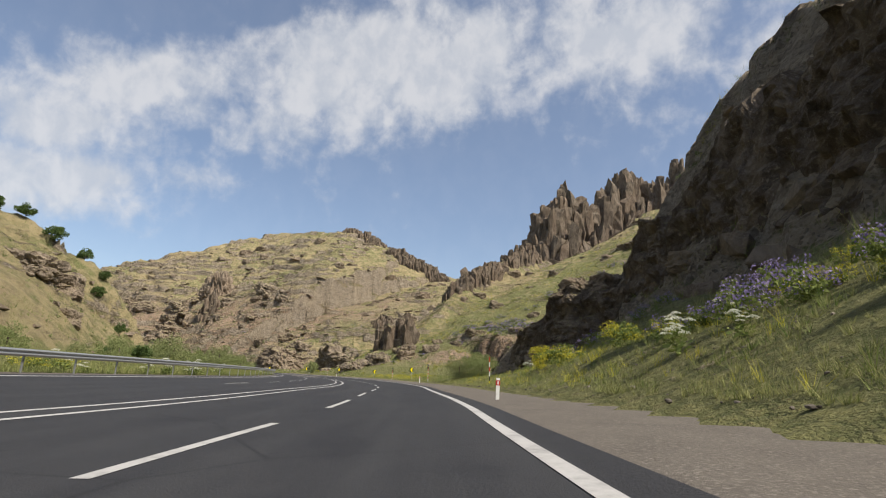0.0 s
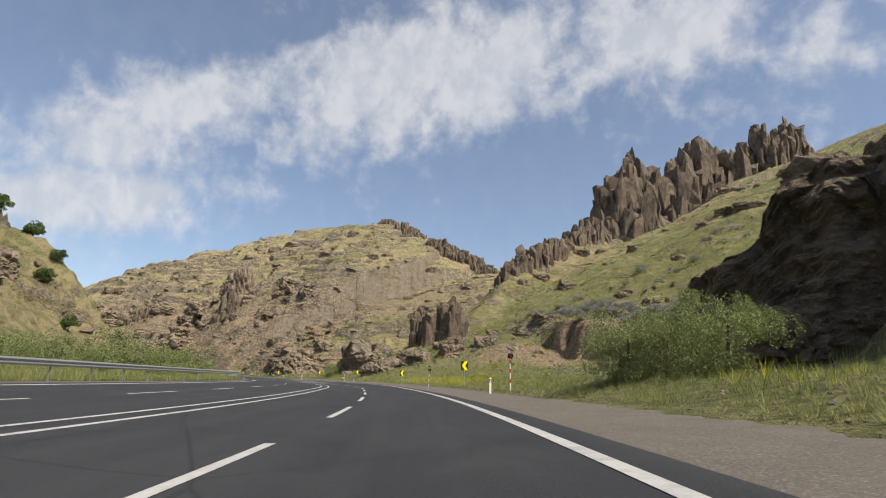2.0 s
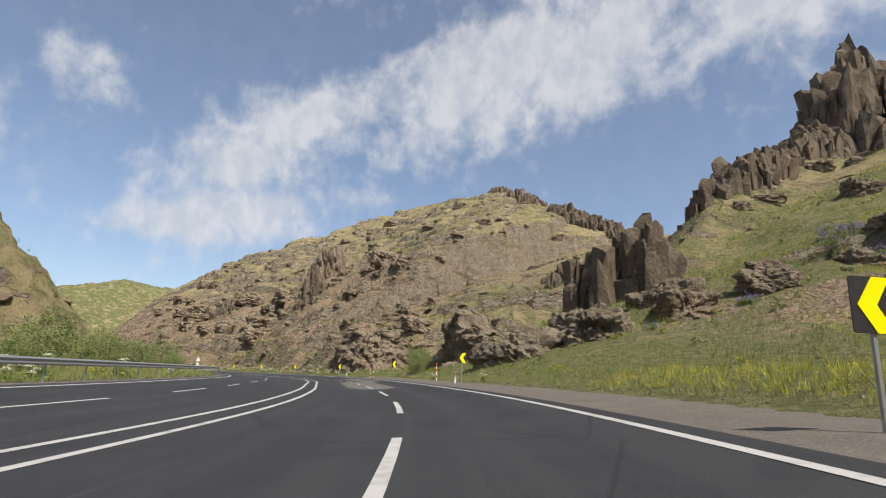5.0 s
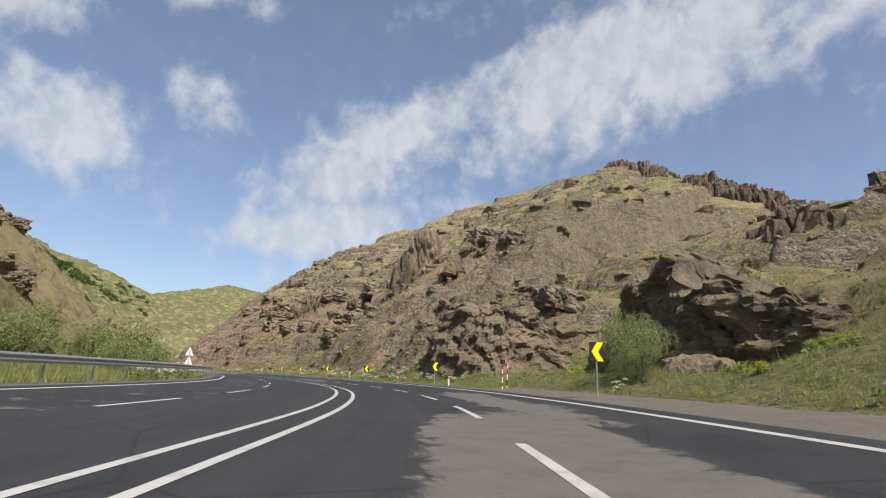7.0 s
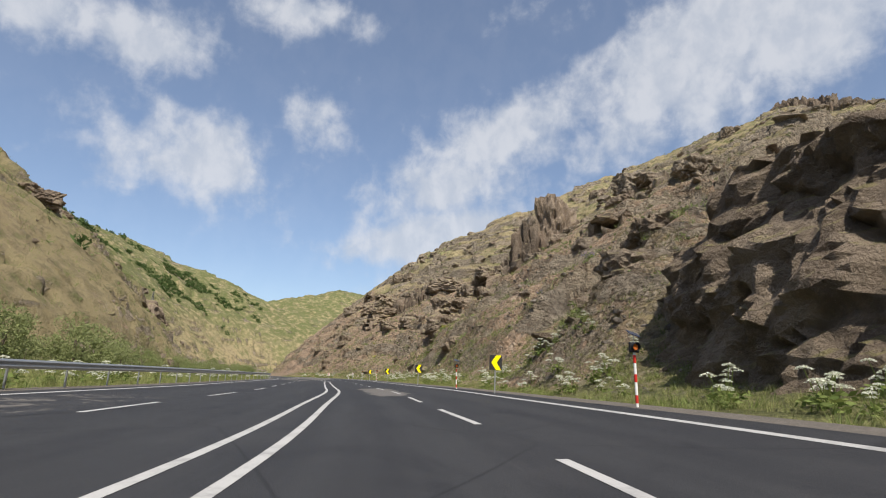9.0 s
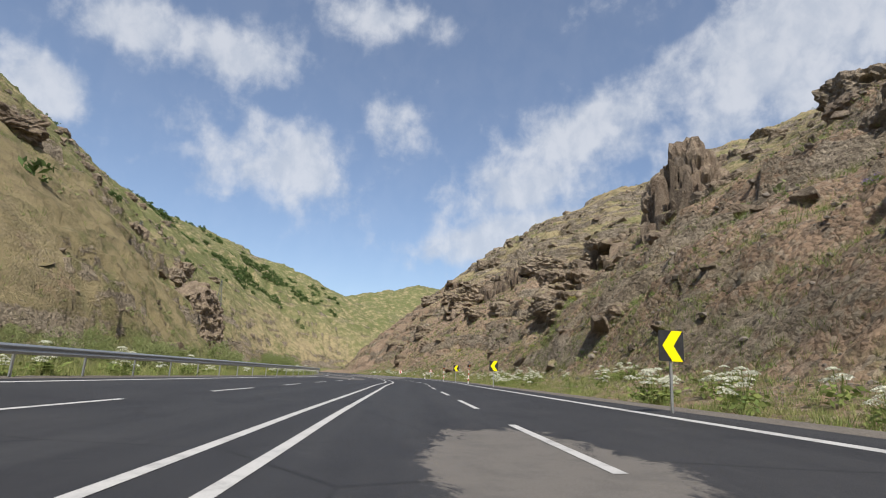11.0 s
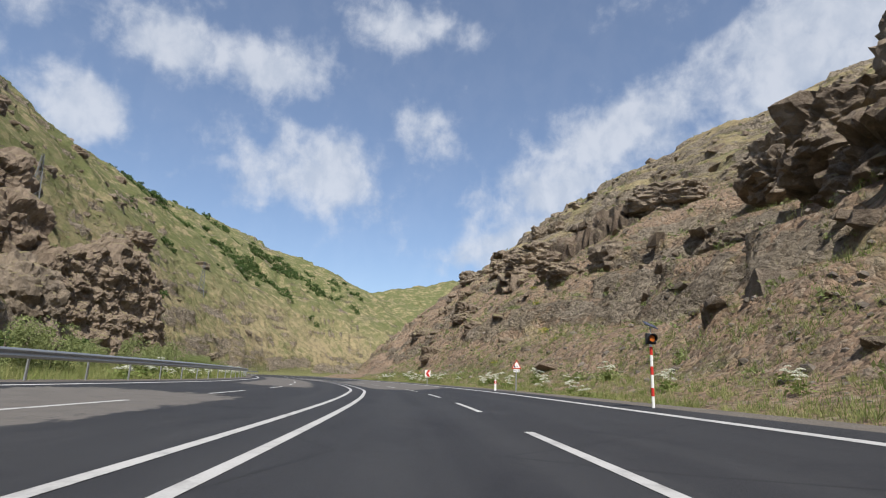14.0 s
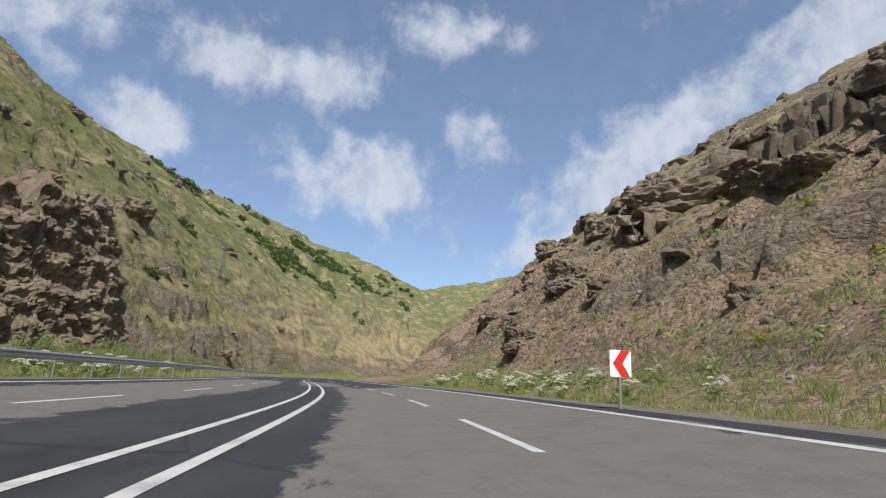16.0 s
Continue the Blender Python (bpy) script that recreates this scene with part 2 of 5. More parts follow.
def road_coords(x, y):
    """How far along the road, and how far to its right, for arrays of places."""
    s, d = np.empty_like(x), np.empty_like(x)
    coarse = AXIS[::4]
    for i in range(0, len(x), 40000):
        px, py = x[i:i + 40000], y[i:i + 40000]
        k = 4 * np.argmin((px[:, None] - coarse[:, 0]) ** 2 + (py[:, None] - coarse[:, 1]) ** 2, axis=1)
        vx, vy = px - AXIS[k, 0], py - AXIS[k, 1]
        along = vx * TANG[k, 0] + vy * TANG[k, 1]
        k2 = np.clip(k + np.rint(along).astype(int), 0, len(AXIS) - 1)
        vx, vy = px - AXIS[k2, 0], py - AXIS[k2, 1]
        side = np.sign(vx * TANG[k2, 1] - vy * TANG[k2, 0])
        s[i:i + 40000], d[i:i + 40000] = RUN[k2] + (vx * TANG[k2, 0] + vy * TANG[k2, 1]), side * np.hypot(vx, vy)
    return s, d


def bank_z(s, d):
    """How far the road rises towards its edges."""
    return np.interp(d, [-14, -10, -8, -5, -1, 2.5, 4, 5.5, 7, 8.5, 10, 12], [0.28, 0.22, 0.12, 0.03, 0, 0, 0.06, 0.18, 0.34, 0.46, 0.56, 0.64])


def line_dist(x, y, pts):
    """Distance to a crest line and its height there; pts are (x, y, height)."""
    pts = np.array(pts, float)
    best, high = np.full_like(x, 1e9), np.zeros_like(x)
    for a, b in zip(pts, pts[1:]):
        v = b[:2] - a[:2]
        t = np.clip(((x - a[0]) * v[0] + (y - a[1]) * v[1]) / (v @ v), 0, 1)
        dist = np.hypot(x - a[0] - t * v[0], y - a[1] - t * v[1])
        near = dist < best
        best, high = np.where(near, dist, best), np.where(near, a[2] + t * (b[2] - a[2]), high)
    return best, high


def side_of(x, y, pts):
    """True where a place lies beyond the crest line, seen from the road."""
    pts = np.array(pts, float)
    inside = np.zeros(x.shape, bool)
    for a, b in zip(pts, np.roll(pts, -1, axis=0)):
        cross = ((a[1] > y) != (b[1] > y)) & (x < (b[0] - a[0]) * (y - a[1]) / (b[1] - a[1] + 1e-9) + a[0])
        inside ^= cross
    return inside


CREST_R = [(330, -260, 60), (260, -100, 60), (230, 60, 80), (204, 203, 86.4), (158, 355, 134.8), (104, 461, 152.7), (42, 433, 113.9), (10, 387, 75), (-39, 374, 73), (-74, 387, 79), (-110, 382, 98), (-149, 360, 114.5), (-236, 365, 121.8), (-272, 307, 92.8), (-323, 268, 73.4), (-345, 258, 61), (-387, 247, 49), (-415, 246, 36), (-428, 275, 44), (-430, 340, 70), (-425, 600, 80)]
CREST_L = [(40, -260, 70), (-60, -120, 80), (-152, -41, 101.5), (-241, 13, 118.7), (-334, 24, 122.1), (-397, 34, 112.4), (-484, 68, 104.8), (-602, 112, 113.2), (-610, 180, 92.2), (-622, 223, 74.2), (-665, 308, 98.9), (-663, 700, 81.2)]
BANK = [(*road_at(s, d)[:2], z) for s, d, z in ((-40, 27, 9), (0, 27, 9), (30, 27, 8), (50, 26, 6), (66, 24, 2.5))]
SPURS = [  # crest line, steepness of its flanks (or the width of a hollow flank), rockiness
    ([(20, 140, 3), (27, 156, 11), (22, 205, 36.7), (31, 250, 57.3), (33, 305, 78.6), (46, 390, 103), (70, 440, 130.9)], 0.75, 0.0),
    ([(180, -60, 36), (155, 0, 35), (137, 40, 37), (120, 75, 38), (113, 84, 30)], 23.0, 0.8),
    ([(116, 80, 26), (104, 84, 15), (95, 84, 9), (88, 86, 6)], 8.0, 0.8),
    ([(-4, 166, 8), (-8, 177, 14), (-5, 190, 21), (4, 210, 31)], 1.0, 0.4),
    ([(-43, 165, 7), (-47, 172, 13), (-57, 190, 23)], 15.0, 0.45),
    ([(-46, 166, 8), (-38, 172, 11), (-28, 176, 13), (-14, 176, 14)], 17.0, 0.5),
    ([(-150, -20, 88), (-90, 50, 60), (-62, 85, 40), (-48, 98, 28), (-42, 105, 18), (-34, 109, 6)], 0.8, 0.1),
    ([(-222, 122, 12), (-228, 113, 20), (-240, 98, 37), (-270, 70, 60)], 1.6, 0.3),
    (BANK, 0.55, 0.0),
]


def height(x, y, fine=True):
    """The ground's height at arrays of places, with its rockiness, greenness and bare soil."""
    s, d = road_coords(x, y)
    wob = 6 * fbm(x / 45, y / 45, octaves=3)
    foot_r = np.interp(s, [-60, 0, 40, 62, 110, 135, 152, 174, 186, 204, 212, 232, 360, 520], [13, 13, 20, 32, 34, 20, 11.5, 12, 21, 26, 16, 14, 14, 20])
    foot_l = np.interp(s, [-60, 100, 150, 200, 300, 350, 395, 450, 480, 540], [52, 50, 44, 34, 28, 28, 42, 38, 27, 26])
    er, el = np.maximum(d - foot_r, 0), np.maximum(-d - foot_l, 0)
    dr, hr = line_dist(x, y, CREST_R)
    dl, hl = line_dist(x, y, CREST_L)
    beyond_r = side_of(x, y, CREST_R + [(-380, 3000, 0), (3000, 3000, 0), (3000, -260, 0)])
    beyond_l = side_of(x, y, CREST_L + [(-660, 3000, 0), (-3000, 3000, 0), (-3000, -3000, 0), (40, -3000, 0)])
    qr, ql = er / (er + dr + 1e-6), el / (el + dl + 1e-6)
    zr = np.where(beyond_r, hr - 0.22 * dr, hr * qr ** np.interp(s, [40, 70, 120, 220, 300, 340], [0.95, 1.3, 1.25, 0.76, 0.78, 0.88]))
    zl = np.where(beyond_l, hl - 0.25 * dl, hl * ql**0.74)
    base = np.where(d > 0, zr, zl)
    rockv = np.where(d > 0, 0.10, 0.02) + 0.26 * smooth(fbm(x / 30, y / 30 + 40, octaves=3), -0.05, 0.4)
    z = base
    for pts, steep, rocky in SPURS:
        dist, high = line_dist(x, y, pts)
        t = high - steep * dist if steep < 5 else (high + 1) * np.maximum(1 - dist / steep, 0) ** 1.8 - 1
        k = 3.0
        up_ = np.clip(0.5 + 0.5 * (t - z) / k, 0, 1)
        z = z + (t - z) * up_ + k * up_ * (1 - up_)
        rockv = np.maximum(rockv, rocky * smooth(t - base, -2, 3))
    hilly = smooth(z, 0.5, 9)
    clear = smooth(np.abs(d - 1.0), 12.5, 17)
    if fine:
        z = z + hilly * (2.6 * fbm(x / 26, y / 26, octaves=5) + wob * 0.35)
        # gullies that run down the far side
        cut = ridged(s / 46 + 0.5 * fbm(x / 60, y / 60, octaves=2), d / 190, None, 3)
        z = z + np.where(d < 0, 1, 0) * 22 * ql * (1 - ql) * (cut - 1.0) * smooth(ql, 0.05, 0.3)
        # beds of bare rock that step out of the slope
        for k, (bed, gain) in enumerate(((9.0, 0.6), (4.3, 0.75))):
            u = z / bed + 0.9 * fbm(x / (bed * 5) + 9 * k, y / (bed * 5), octaves=3) + 0.12 * fbm(x / 3.1, y / 3.1 + k, octaves=2)
            f = np.floor(u)
            stepped = f + smooth(u - f, 0.62, 0.86)
            patch = smooth(fbm(x / (bed * 4.2), y / (bed * 4.2) + 50 * k, octaves=3) + 0.5 * rockv - np.where((d > 0) & (s > 55) & (s < 190) & (x > 8), 0.50, 0.0) + np.where((d > 0) & (s > 150), 0.03, np.where(s < 215, -0.40, -0.10)), 0.02, 0.22)
            z = z + gain * hilly * patch * (stepped - u) * bed * 0.75
        stony = np.where(d > 0, smooth(-x, -8, 25), 0.0)
        z = z + hilly * (0.25 + rockv + 0.10 * stony) * 1.1 * ridged(x / 6.5, y / 6.5, z / 6.5, 4)
        z = z + hilly * (0.35 + 0.15 * stony) * ridged(x / 2.1, y / 2.1, z / 2.1, 3)
        # the eroded bank below the green slope
        ex, ey = x - 63, y - 143
        al, ac = ex * 0.86 - ey * 0.51, ex * 0.51 + ey * 0.86
        z = z + 7.5 * np.exp(-(al / 17) ** 2) * np.exp(-np.abs(ac) / 8) * (smooth(ac + 1.5 * fbm(x / 4, y / 4, octaves=2), -1.2, 1.2) - 0.62)
        z = z + clear * (0.10 * fbm(x / 3, y / 3, octaves=3))
    # ditch and flat beside the road
    flat = np.where(d > 0, smooth(d, 8.6, 15), smooth(-d, 11.5, 20))
    low = np.where(d > 0, -0.05 + 0.25 * smooth(d, 11, 15), -0.10 - 0.9 * smooth(-d, 13, 22))
    z = np.maximum(z * flat, low * (1 - smooth(z, 0, 2)) + z * smooth(z, 0, 2)) * flat + (1 - flat) * low
    z = np.where((d < 10.8) & (d > -11.0), -0.07 - 0.13 * smooth(10.0 - np.abs(d), 0, 2), z)
    z = z + bank_z(s, d) * (1 - smooth(np.abs(d), 12, 40))
    greenv = np.where(d > 0, np.interp(s, [0, 60, 150, 210, 330, 420], [0.70, 1.0, 0.78, 0.42, 0.50, 0.40]), np.interp(s, [0, 150, 250, 420], [0.50, 0.40, 0.42, 0.46]))
    greenv = greenv + 0.35 * fbm(x / 35 + 5, y / 35, octaves=3) + 0.7 * (1 - smooth(z, 0.5, 5))
    soilv = 0.18 + np.where(d > 0, 0.55 * smooth(s, 200, 260) * (1 - smooth(z, 25, 60)), 0) + 0.5 * fbm(x / 22, y / 22 - 30, octaves=3) + 0.9 * np.exp(-((x - 62) / 20) ** 2 - ((y - 139) / 8) ** 2)
    return z, np.clip(rockv, 0, 1), np.clip(greenv, 0, 1), np.clip(soilv, 0, 1), s, d


def mesh_object(name, verts, faces, mat, parent=None, smooth_faces=True):
    me = bpy.data.meshes.new(name)
    me.from_pydata([tuple(v) for v in verts] if not isinstance(verts, np.ndarray) else verts.tolist(), [], faces if isinstance(faces, list) else faces.tolist())
    me.materials.append(mat)
    if smooth_faces:
        me.polygons.foreach_set("use_smooth", np.ones(len(me.polygons), bool))
    me.update()
    ob = new(name, me)
    ob.parent = parent
    return ob


def grid_faces(nu, nv):
    i = np.arange(nu * nv).reshape(nu, nv)
    return np.stack([i[:-1, :-1], i[1:, :-1], i[1:, 1:], i[:-1, 1:]], -1).reshape(-1, 4)


def lines(lo, hi, fine, far_lo, far_hi, grow=1.06):
    """Grid lines: even between lo and hi, then ever wider out to the far ends."""
    mid = list(np.arange(lo, hi, fine))
    left, right, stepl = [], [], fine
    v = lo
    while v > far_lo:
        stepl *= grow
        v -= stepl
        left.append(v)
    v, stepr = mid[-1], fine
    while v < far_hi:
        stepr *= grow
        v += stepr
        right.append(v)
    return np.array(left[::-1] + mid + right)


GX, GY = lines(-430, 200, 0.9, -4200, 4200), lines(-20, 330, 0.9, -4200, 4200)
gx, gy = (a.ravel() for a in np.meshgrid(GX, GY, indexing="ij"))
gz, grock, ggreen, gsoil, gs, gd = height(gx, gy)
far = smooth(np.hypot(gx + 60, gy - 150), 900, 1600)
gz = gz * (1 - far) - 5 * far
sl = np.gradient(gz.reshape(len(GX), len(GY)), GX, GY)
steep = np.hypot(*sl).ravel()
rough = smooth(gz, 1.5, 6) * (0.35 + 1.1 * smooth(np.maximum(grock, steep), 0.5, 1.3)) * (1 - far)
grock = np.clip(np.maximum(grock, 1.1 * np.where(gd < 0, 0.55 * smooth(steep, 1.3, 2.2), 0.66 * smooth(steep, 0.85, 1.8))), 0, 1)
gx2 = gx + rough * 1.3 * fbm(gx / 4.0, gy / 4.0, gz / 3.0, 3)
gy2 = gy + rough * 1.3 * fbm(gx / 4.0 + 70, gy / 4.0, gz / 3.0, 3)
grock = grock * (1 - 0.9 * np.exp(-((gx - 63) / 20) ** 2 - ((gy - 141) / 9) ** 2))
ground = mesh_object("ground", np.stack([gx2, gy2, gz], 1), grid_faces(len(GX), len(GY)), ground_mat)
for key, val in (("rock", grock), ("green", ggreen), ("soil", gsoil), ("bushy", np.maximum(smooth(-gd, 30, 70) * (0.35 + 0.65 * smooth(-gx, 150, 330)), smooth(-gx, 470, 560)))):
    ground.data.attributes.new(key, "FLOAT", "POINT").data.foreach_set("value", val.astype(np.float32))
tagged(ground, "rocky hillsides with dry grass, green slopes and bare soil", "ground", kind="structure")

# ---- road ----
asphalt, a = material("asphalt")
P = a.place()
worn = a.attr("worn")
fine, coarse = a.noise(P, 38.0, 3, 0.7), a.noise(P, 0.8, 5, 0.6)
dark = a.mix(coarse, (0.021, 0.021, 0.024), (0.034, 0.034, 0.036))
dark = a.mix(a.step(fine, 0.55, 0.75), dark, (0.066, 0.065, 0.066))
pale = a.mix(fine, (0.085, 0.077, 0.068), (0.185, 0.168, 0.148))
pale = a.mix(a.math("MULTIPLY", a.step(a.noise(P, 1.6, 6, 0.7), 0.42, 0.66), 0.6), pale, (0.095, 0.088, 0.080))
lane = a.add("ShaderNodeCombineXYZ")
a.put(lane.inputs[0], a.math("MULTIPLY", a.attr("along"), 2.0))
a.put(lane.inputs[1], a.math("MULTIPLY", a.attr("across"), 0.7))
drag = a.noise(a.scaled(lane.outputs[0], (0.30, 1.9, 1.0)), 1.0, 9, 0.7, 0.6)
peeled = a.step(a.math("ADD", worn, a.math("MULTIPLY", a.math("SUBTRACT", drag, 0.5), 1.5)), 0.42, 0.56)
track = a.noise(a.scaled(lane.outputs[0], (0.016, 1.6, 1.0)), 1.0, 3, 0.5)
dark = a.mix(a.step(track, 0.40, 0.65), dark, (0.037, 0.037, 0.039))
dark = a.mix(a.math("MULTIPLY", a.step(a.noise(a.scaled(lane.outputs[0], (0.07, 7.0, 1.0)), 1.0, 7, 0.7, 0.3), 0.56, 0.74), 0.6), dark, (0.050, 0.050, 0.051))
blotch = a.noise(a.scaled(lane.outputs[0], (0.14, 1.0, 1.0)), 1.0, 6, 0.65, 0.8)
dark = a.mix(a.math("MULTIPLY", a.step(blotch, 0.50, 0.70), 0.5), dark, (0.046, 0.045, 0.046))
dark = a.mix(a.math("MULTIPLY", a.step(blotch, 0.46, 0.30), 0.6), dark, (0.018, 0.018, 0.021))
seam = a.voronoi(a.scaled(lane.outputs[0], (0.08, 0.27, 1.0)), 1.0, "DISTANCE_TO_EDGE")
dark = a.mix(a.math("MULTIPLY", a.step(seam, 0.008, 0.0), 0.6), dark, (0.013, 0.013, 0.014))
tone = a.mix(peeled, dark, pale)
a.surface(tone, 0.75, a.bump(fine, 0.8, 0.015), spec=0.28)
paint, a = material("road_paint")
P = a.place()
scuff = a.math("MULTIPLY", a.step(a.noise(P, 1.3, 7, 0.75), 0.45, 0.75), 0.8)
white = a.mix(a.noise(P, 45.0, 3, 0.7), (0.37, 0.36, 0.345), (0.52, 0.51, 0.49))
a.surface(a.mix(scuff, white, (0.20, 0.195, 0.19)), 0.7, a.bump(a.noise(P, 60.0, 2), 0.3, 0.004))
gravel, a = material("gravel")
P = a.place()
pebble = a.voronoi(P, 14.0, "F1", "Color")
tone = a.mix(a.noise(P, 1.2, 5, 0.6), (0.085, 0.074, 0.064), (0.165, 0.145, 0.122))
tone = a.mix(a.step(a.noise(P, 26.0, 3, 0.7), 0.5, 0.7), tone, (0.23, 0.205, 0.175))
a.surface(tone, 0.95, a.bump(a.noise(P, 16.0, 5, 0.7), 0.8, 0.03), spec=0.2)


def ribbon(name, s0, s1, d0, d1, z, mat, parent=None, step=2.0, across=2, shift=None):
    ss = np.linspace(s0, s1, max(2, int(abs(s1 - s0) / step) + 1))
    dd = np.linspace(d0, d1, across)
    S, D = (q.ravel() for q in np.meshgrid(ss, dd, indexing="ij"))
    if shift:
        D = D + np.interp(S, *shift)
    v = road_at(S, D, z).T
    v[:, 2] += bank_z(S, D)
    ob = mesh_object(name, v, grid_faces(len(ss), across)[:, ::-1], mat, parent)
    return ob, S, D


road, S, D = ribbon("road", -120, 700, -9.9, 7.7, 0.0, asphalt, step=0.8, across=46)
worn = np.zeros_like(S)


def bare(s0, s1, d0, d1, strength, edge=5.0):
    """A stretch where the black top coat has gone and the grey chippings show."""
    return strength * smooth(S, s0 - edge, s0 + edge) * (1 - smooth(S, s1 - edge, s1 + edge)) * smooth(D, d0 - 1.0, d0 + 1.0) * (1 - smooth(D, d1 - 1.0, d1 + 1.0))


for patch in ((147, 172, 2.2, 5.2, 0.95), (166, 190, 4.4, 6.3, 0.75), (231, 250, 1.7, 4.1, 0.9, 4.0), (349, 395, 1.0, 6.9, 1.0), (342, 420, -8.3, -3.2, 0.75), (308, 326, -8.6, -3.4, 0.85, 3.0), (287.8, 292.0, 2.3, 2.7, 1.0, 1.8),
              (36, 42, 2.0, 5.0, 0.35), (84, 90, 2.5, 4.2, 0.5), (196, 226, -9, -5, 0.4), (160, 210, -9.2, -4.0, 0.35), (395, 430, -2, 3, 0.6)):
    worn = np.maximum(worn, bare(*patch))
for key, val in (("worn", worn), ("along", S), ("across", D)):
    road.data.attributes.new(key, "FLOAT", "POINT").data.foreach_set("value", val.astype(np.float32))
tagged(road, "dark asphalt two-way mountain road with painted lines", "road", kind="structure")
for s0, s1, d1 in ((-120, 168, 11.4), (168, 192, 10.6), (192, 700, 8.5)):
    shoulder, _, _ = ribbon("pavement", s0, s1, 7.7, d1, -0.02, gravel, step=1.5, across=5)
    tagged(shoulder, "grey gravel shoulder beside the road", "road shoulder", kind="structure")
verge, _, _ = ribbon("pavement", -120, 700, -11.4, -9.9, -0.02, gravel, step=1.5, across=4)
tagged(verge, "narrow gravel strip under the guard rail", "road shoulder", kind="structure")
for d in (0.0, -0.80):
    ribbon("middle_line", -100, 600, d - 0.08, d + 0.08, 0.006, paint, road, 1.5)
ribbon("edge_line", -100, 600, 7.05, 7.23, 0.006, paint, road, 1.5, 2, ((150, 200), (0, -0.3)))
ribbon("edge_line", -100, 600, -9.2, -9.0, 0.006, paint, road, 1.5)
BEAT = (0, 1, 8, 13, 19, 24, 26, 32), (21.7, 32.0, 110.0, 165.0, 229.0, 283.7, 304.4, 372.0)      # far ends of the dashes, counted along the road
for k in range(-8, 50):
    far_end = np.interp(k, *BEAT) + 10.9 * min(k, 0) + 11.2 * max(k - 32, 0)
    ribbon("dash", far_end - 5.6, far_end, 3.47, 3.63, 0.006, paint, road, 1.4)
for k in range(-22, 36):
    near_end = 281.6 + 11.2 * k
    ribbon("dash", near_end, near_end + 5.2, -5.08, -4.92, 0.006, paint, road, 1.3)

# ---- small helpers for things ----
def part(name, bm, mat, parent=None, label=""):
    """Links a bmesh as one mesh object."""
    me = bpy.data.meshes.new(name)
    bm.to_mesh(me)
    bm.free()
    me.materials.append(mat)
    ob = new(name, me)
    ob.parent = parent
    return tagged(ob, label)


def empty(name, m=None):
    ob = new(name)
    ob.empty_display_size = 0.2
    if m is not None:
        ob.matrix_basis = m
    return ob


def bm_box(size, at=(0, 0, 0), bevel=0.0):
    bm = bmesh.new()
    bmesh.ops.create_cube(bm, size=1.0, matrix=Matrix.Translation(at) @ Matrix.Diagonal((*size, 1)))
    if bevel:
        bmesh.ops.bevel(bm, geom=bm.edges[:], offset=bevel, segments=2, affect="EDGES", profile=0.5)
    return bm


def bm_tube(radius, z0, z1, sides=14, top=None):
    bm = bmesh.new()
    bmesh.ops.create_cone(bm, cap_ends=True, segments=sides, radius1=radius, radius2=radius if top is None else top, depth=z1 - z0,
                          matrix=Matrix.Translation((0, 0, (z0 + z1) / 2)))
    return bm


def bm_plate(outline, thick, y=0.0):
    """An upright plate in the x-z plane with the given outline, its front towards -y."""
    bm = bmesh.new()
    f = bm.faces.new([bm.verts.new((x, y, z)) for x, z in outline])
    out = bmesh.ops.extrude_face_region(bm, geom=[f])
    bmesh.ops.translate(bm, verts=[v for v in out["geom"] if isinstance(v, bmesh.types.BMVert)], vec=(0, thick, 0))
    bmesh.ops.recalc_face_normals(bm, faces=bm.faces)
    return bm


def rounded(wide, high, z0, r, n=4):
    """Outline of a rectangle with rounded corners, standing on z0."""
    out = []
    for cx, cz, a0 in ((wide / 2 - r, z0 + r, -90), (wide / 2 - r, z0 + high - r, 0), (-wide / 2 + r, z0 + high - r, 90), (-wide / 2 + r, z0 + r, 180)):
        out += [(cx + r * math.cos(radians(a0 + 90 * k / n)), cz + r * math.sin(radians(a0 + 90 * k / n))) for k in range(n + 1)]
    return out


def flat_mat(name, colour, rough=0.5, metal=0.0, dirt=0.25, emit=None):
    m, n = material(name)
    p = n.place()
    grime = n.step(n.noise(p, 9.0, 5, 0.65), 0.45, 0.75)
    dull = tuple(c * (1 - dirt) + 0.16 * dirt for c in colour)
    n.surface(n.mix(grime, colour, dull), rough, n.bump(n.noise(p, 40.0, 3), 0.15, 0.003), metal)
    return m


def ground_z(x, y):
    z = height(np.array([float(x)]), np.array([float(y)]))[0]
    return float(z[0])


def stand(s, d, lift=0.0, turn=0.0, lean=0.0):
    """A pose on the ground at s, d whose -y faces the traffic that comes along the lane."""
    x, y, _ = road_at(s, d)
    tx, ty = np.interp(s, RUN, TANG[:, 0]), np.interp(s, RUN, TANG[:, 1])
    return pose(x, y, max(ground_z(x, y), -0.05) + lift, 0, lean, math.degrees(math.atan2(ty, tx)) - 90 + turn)


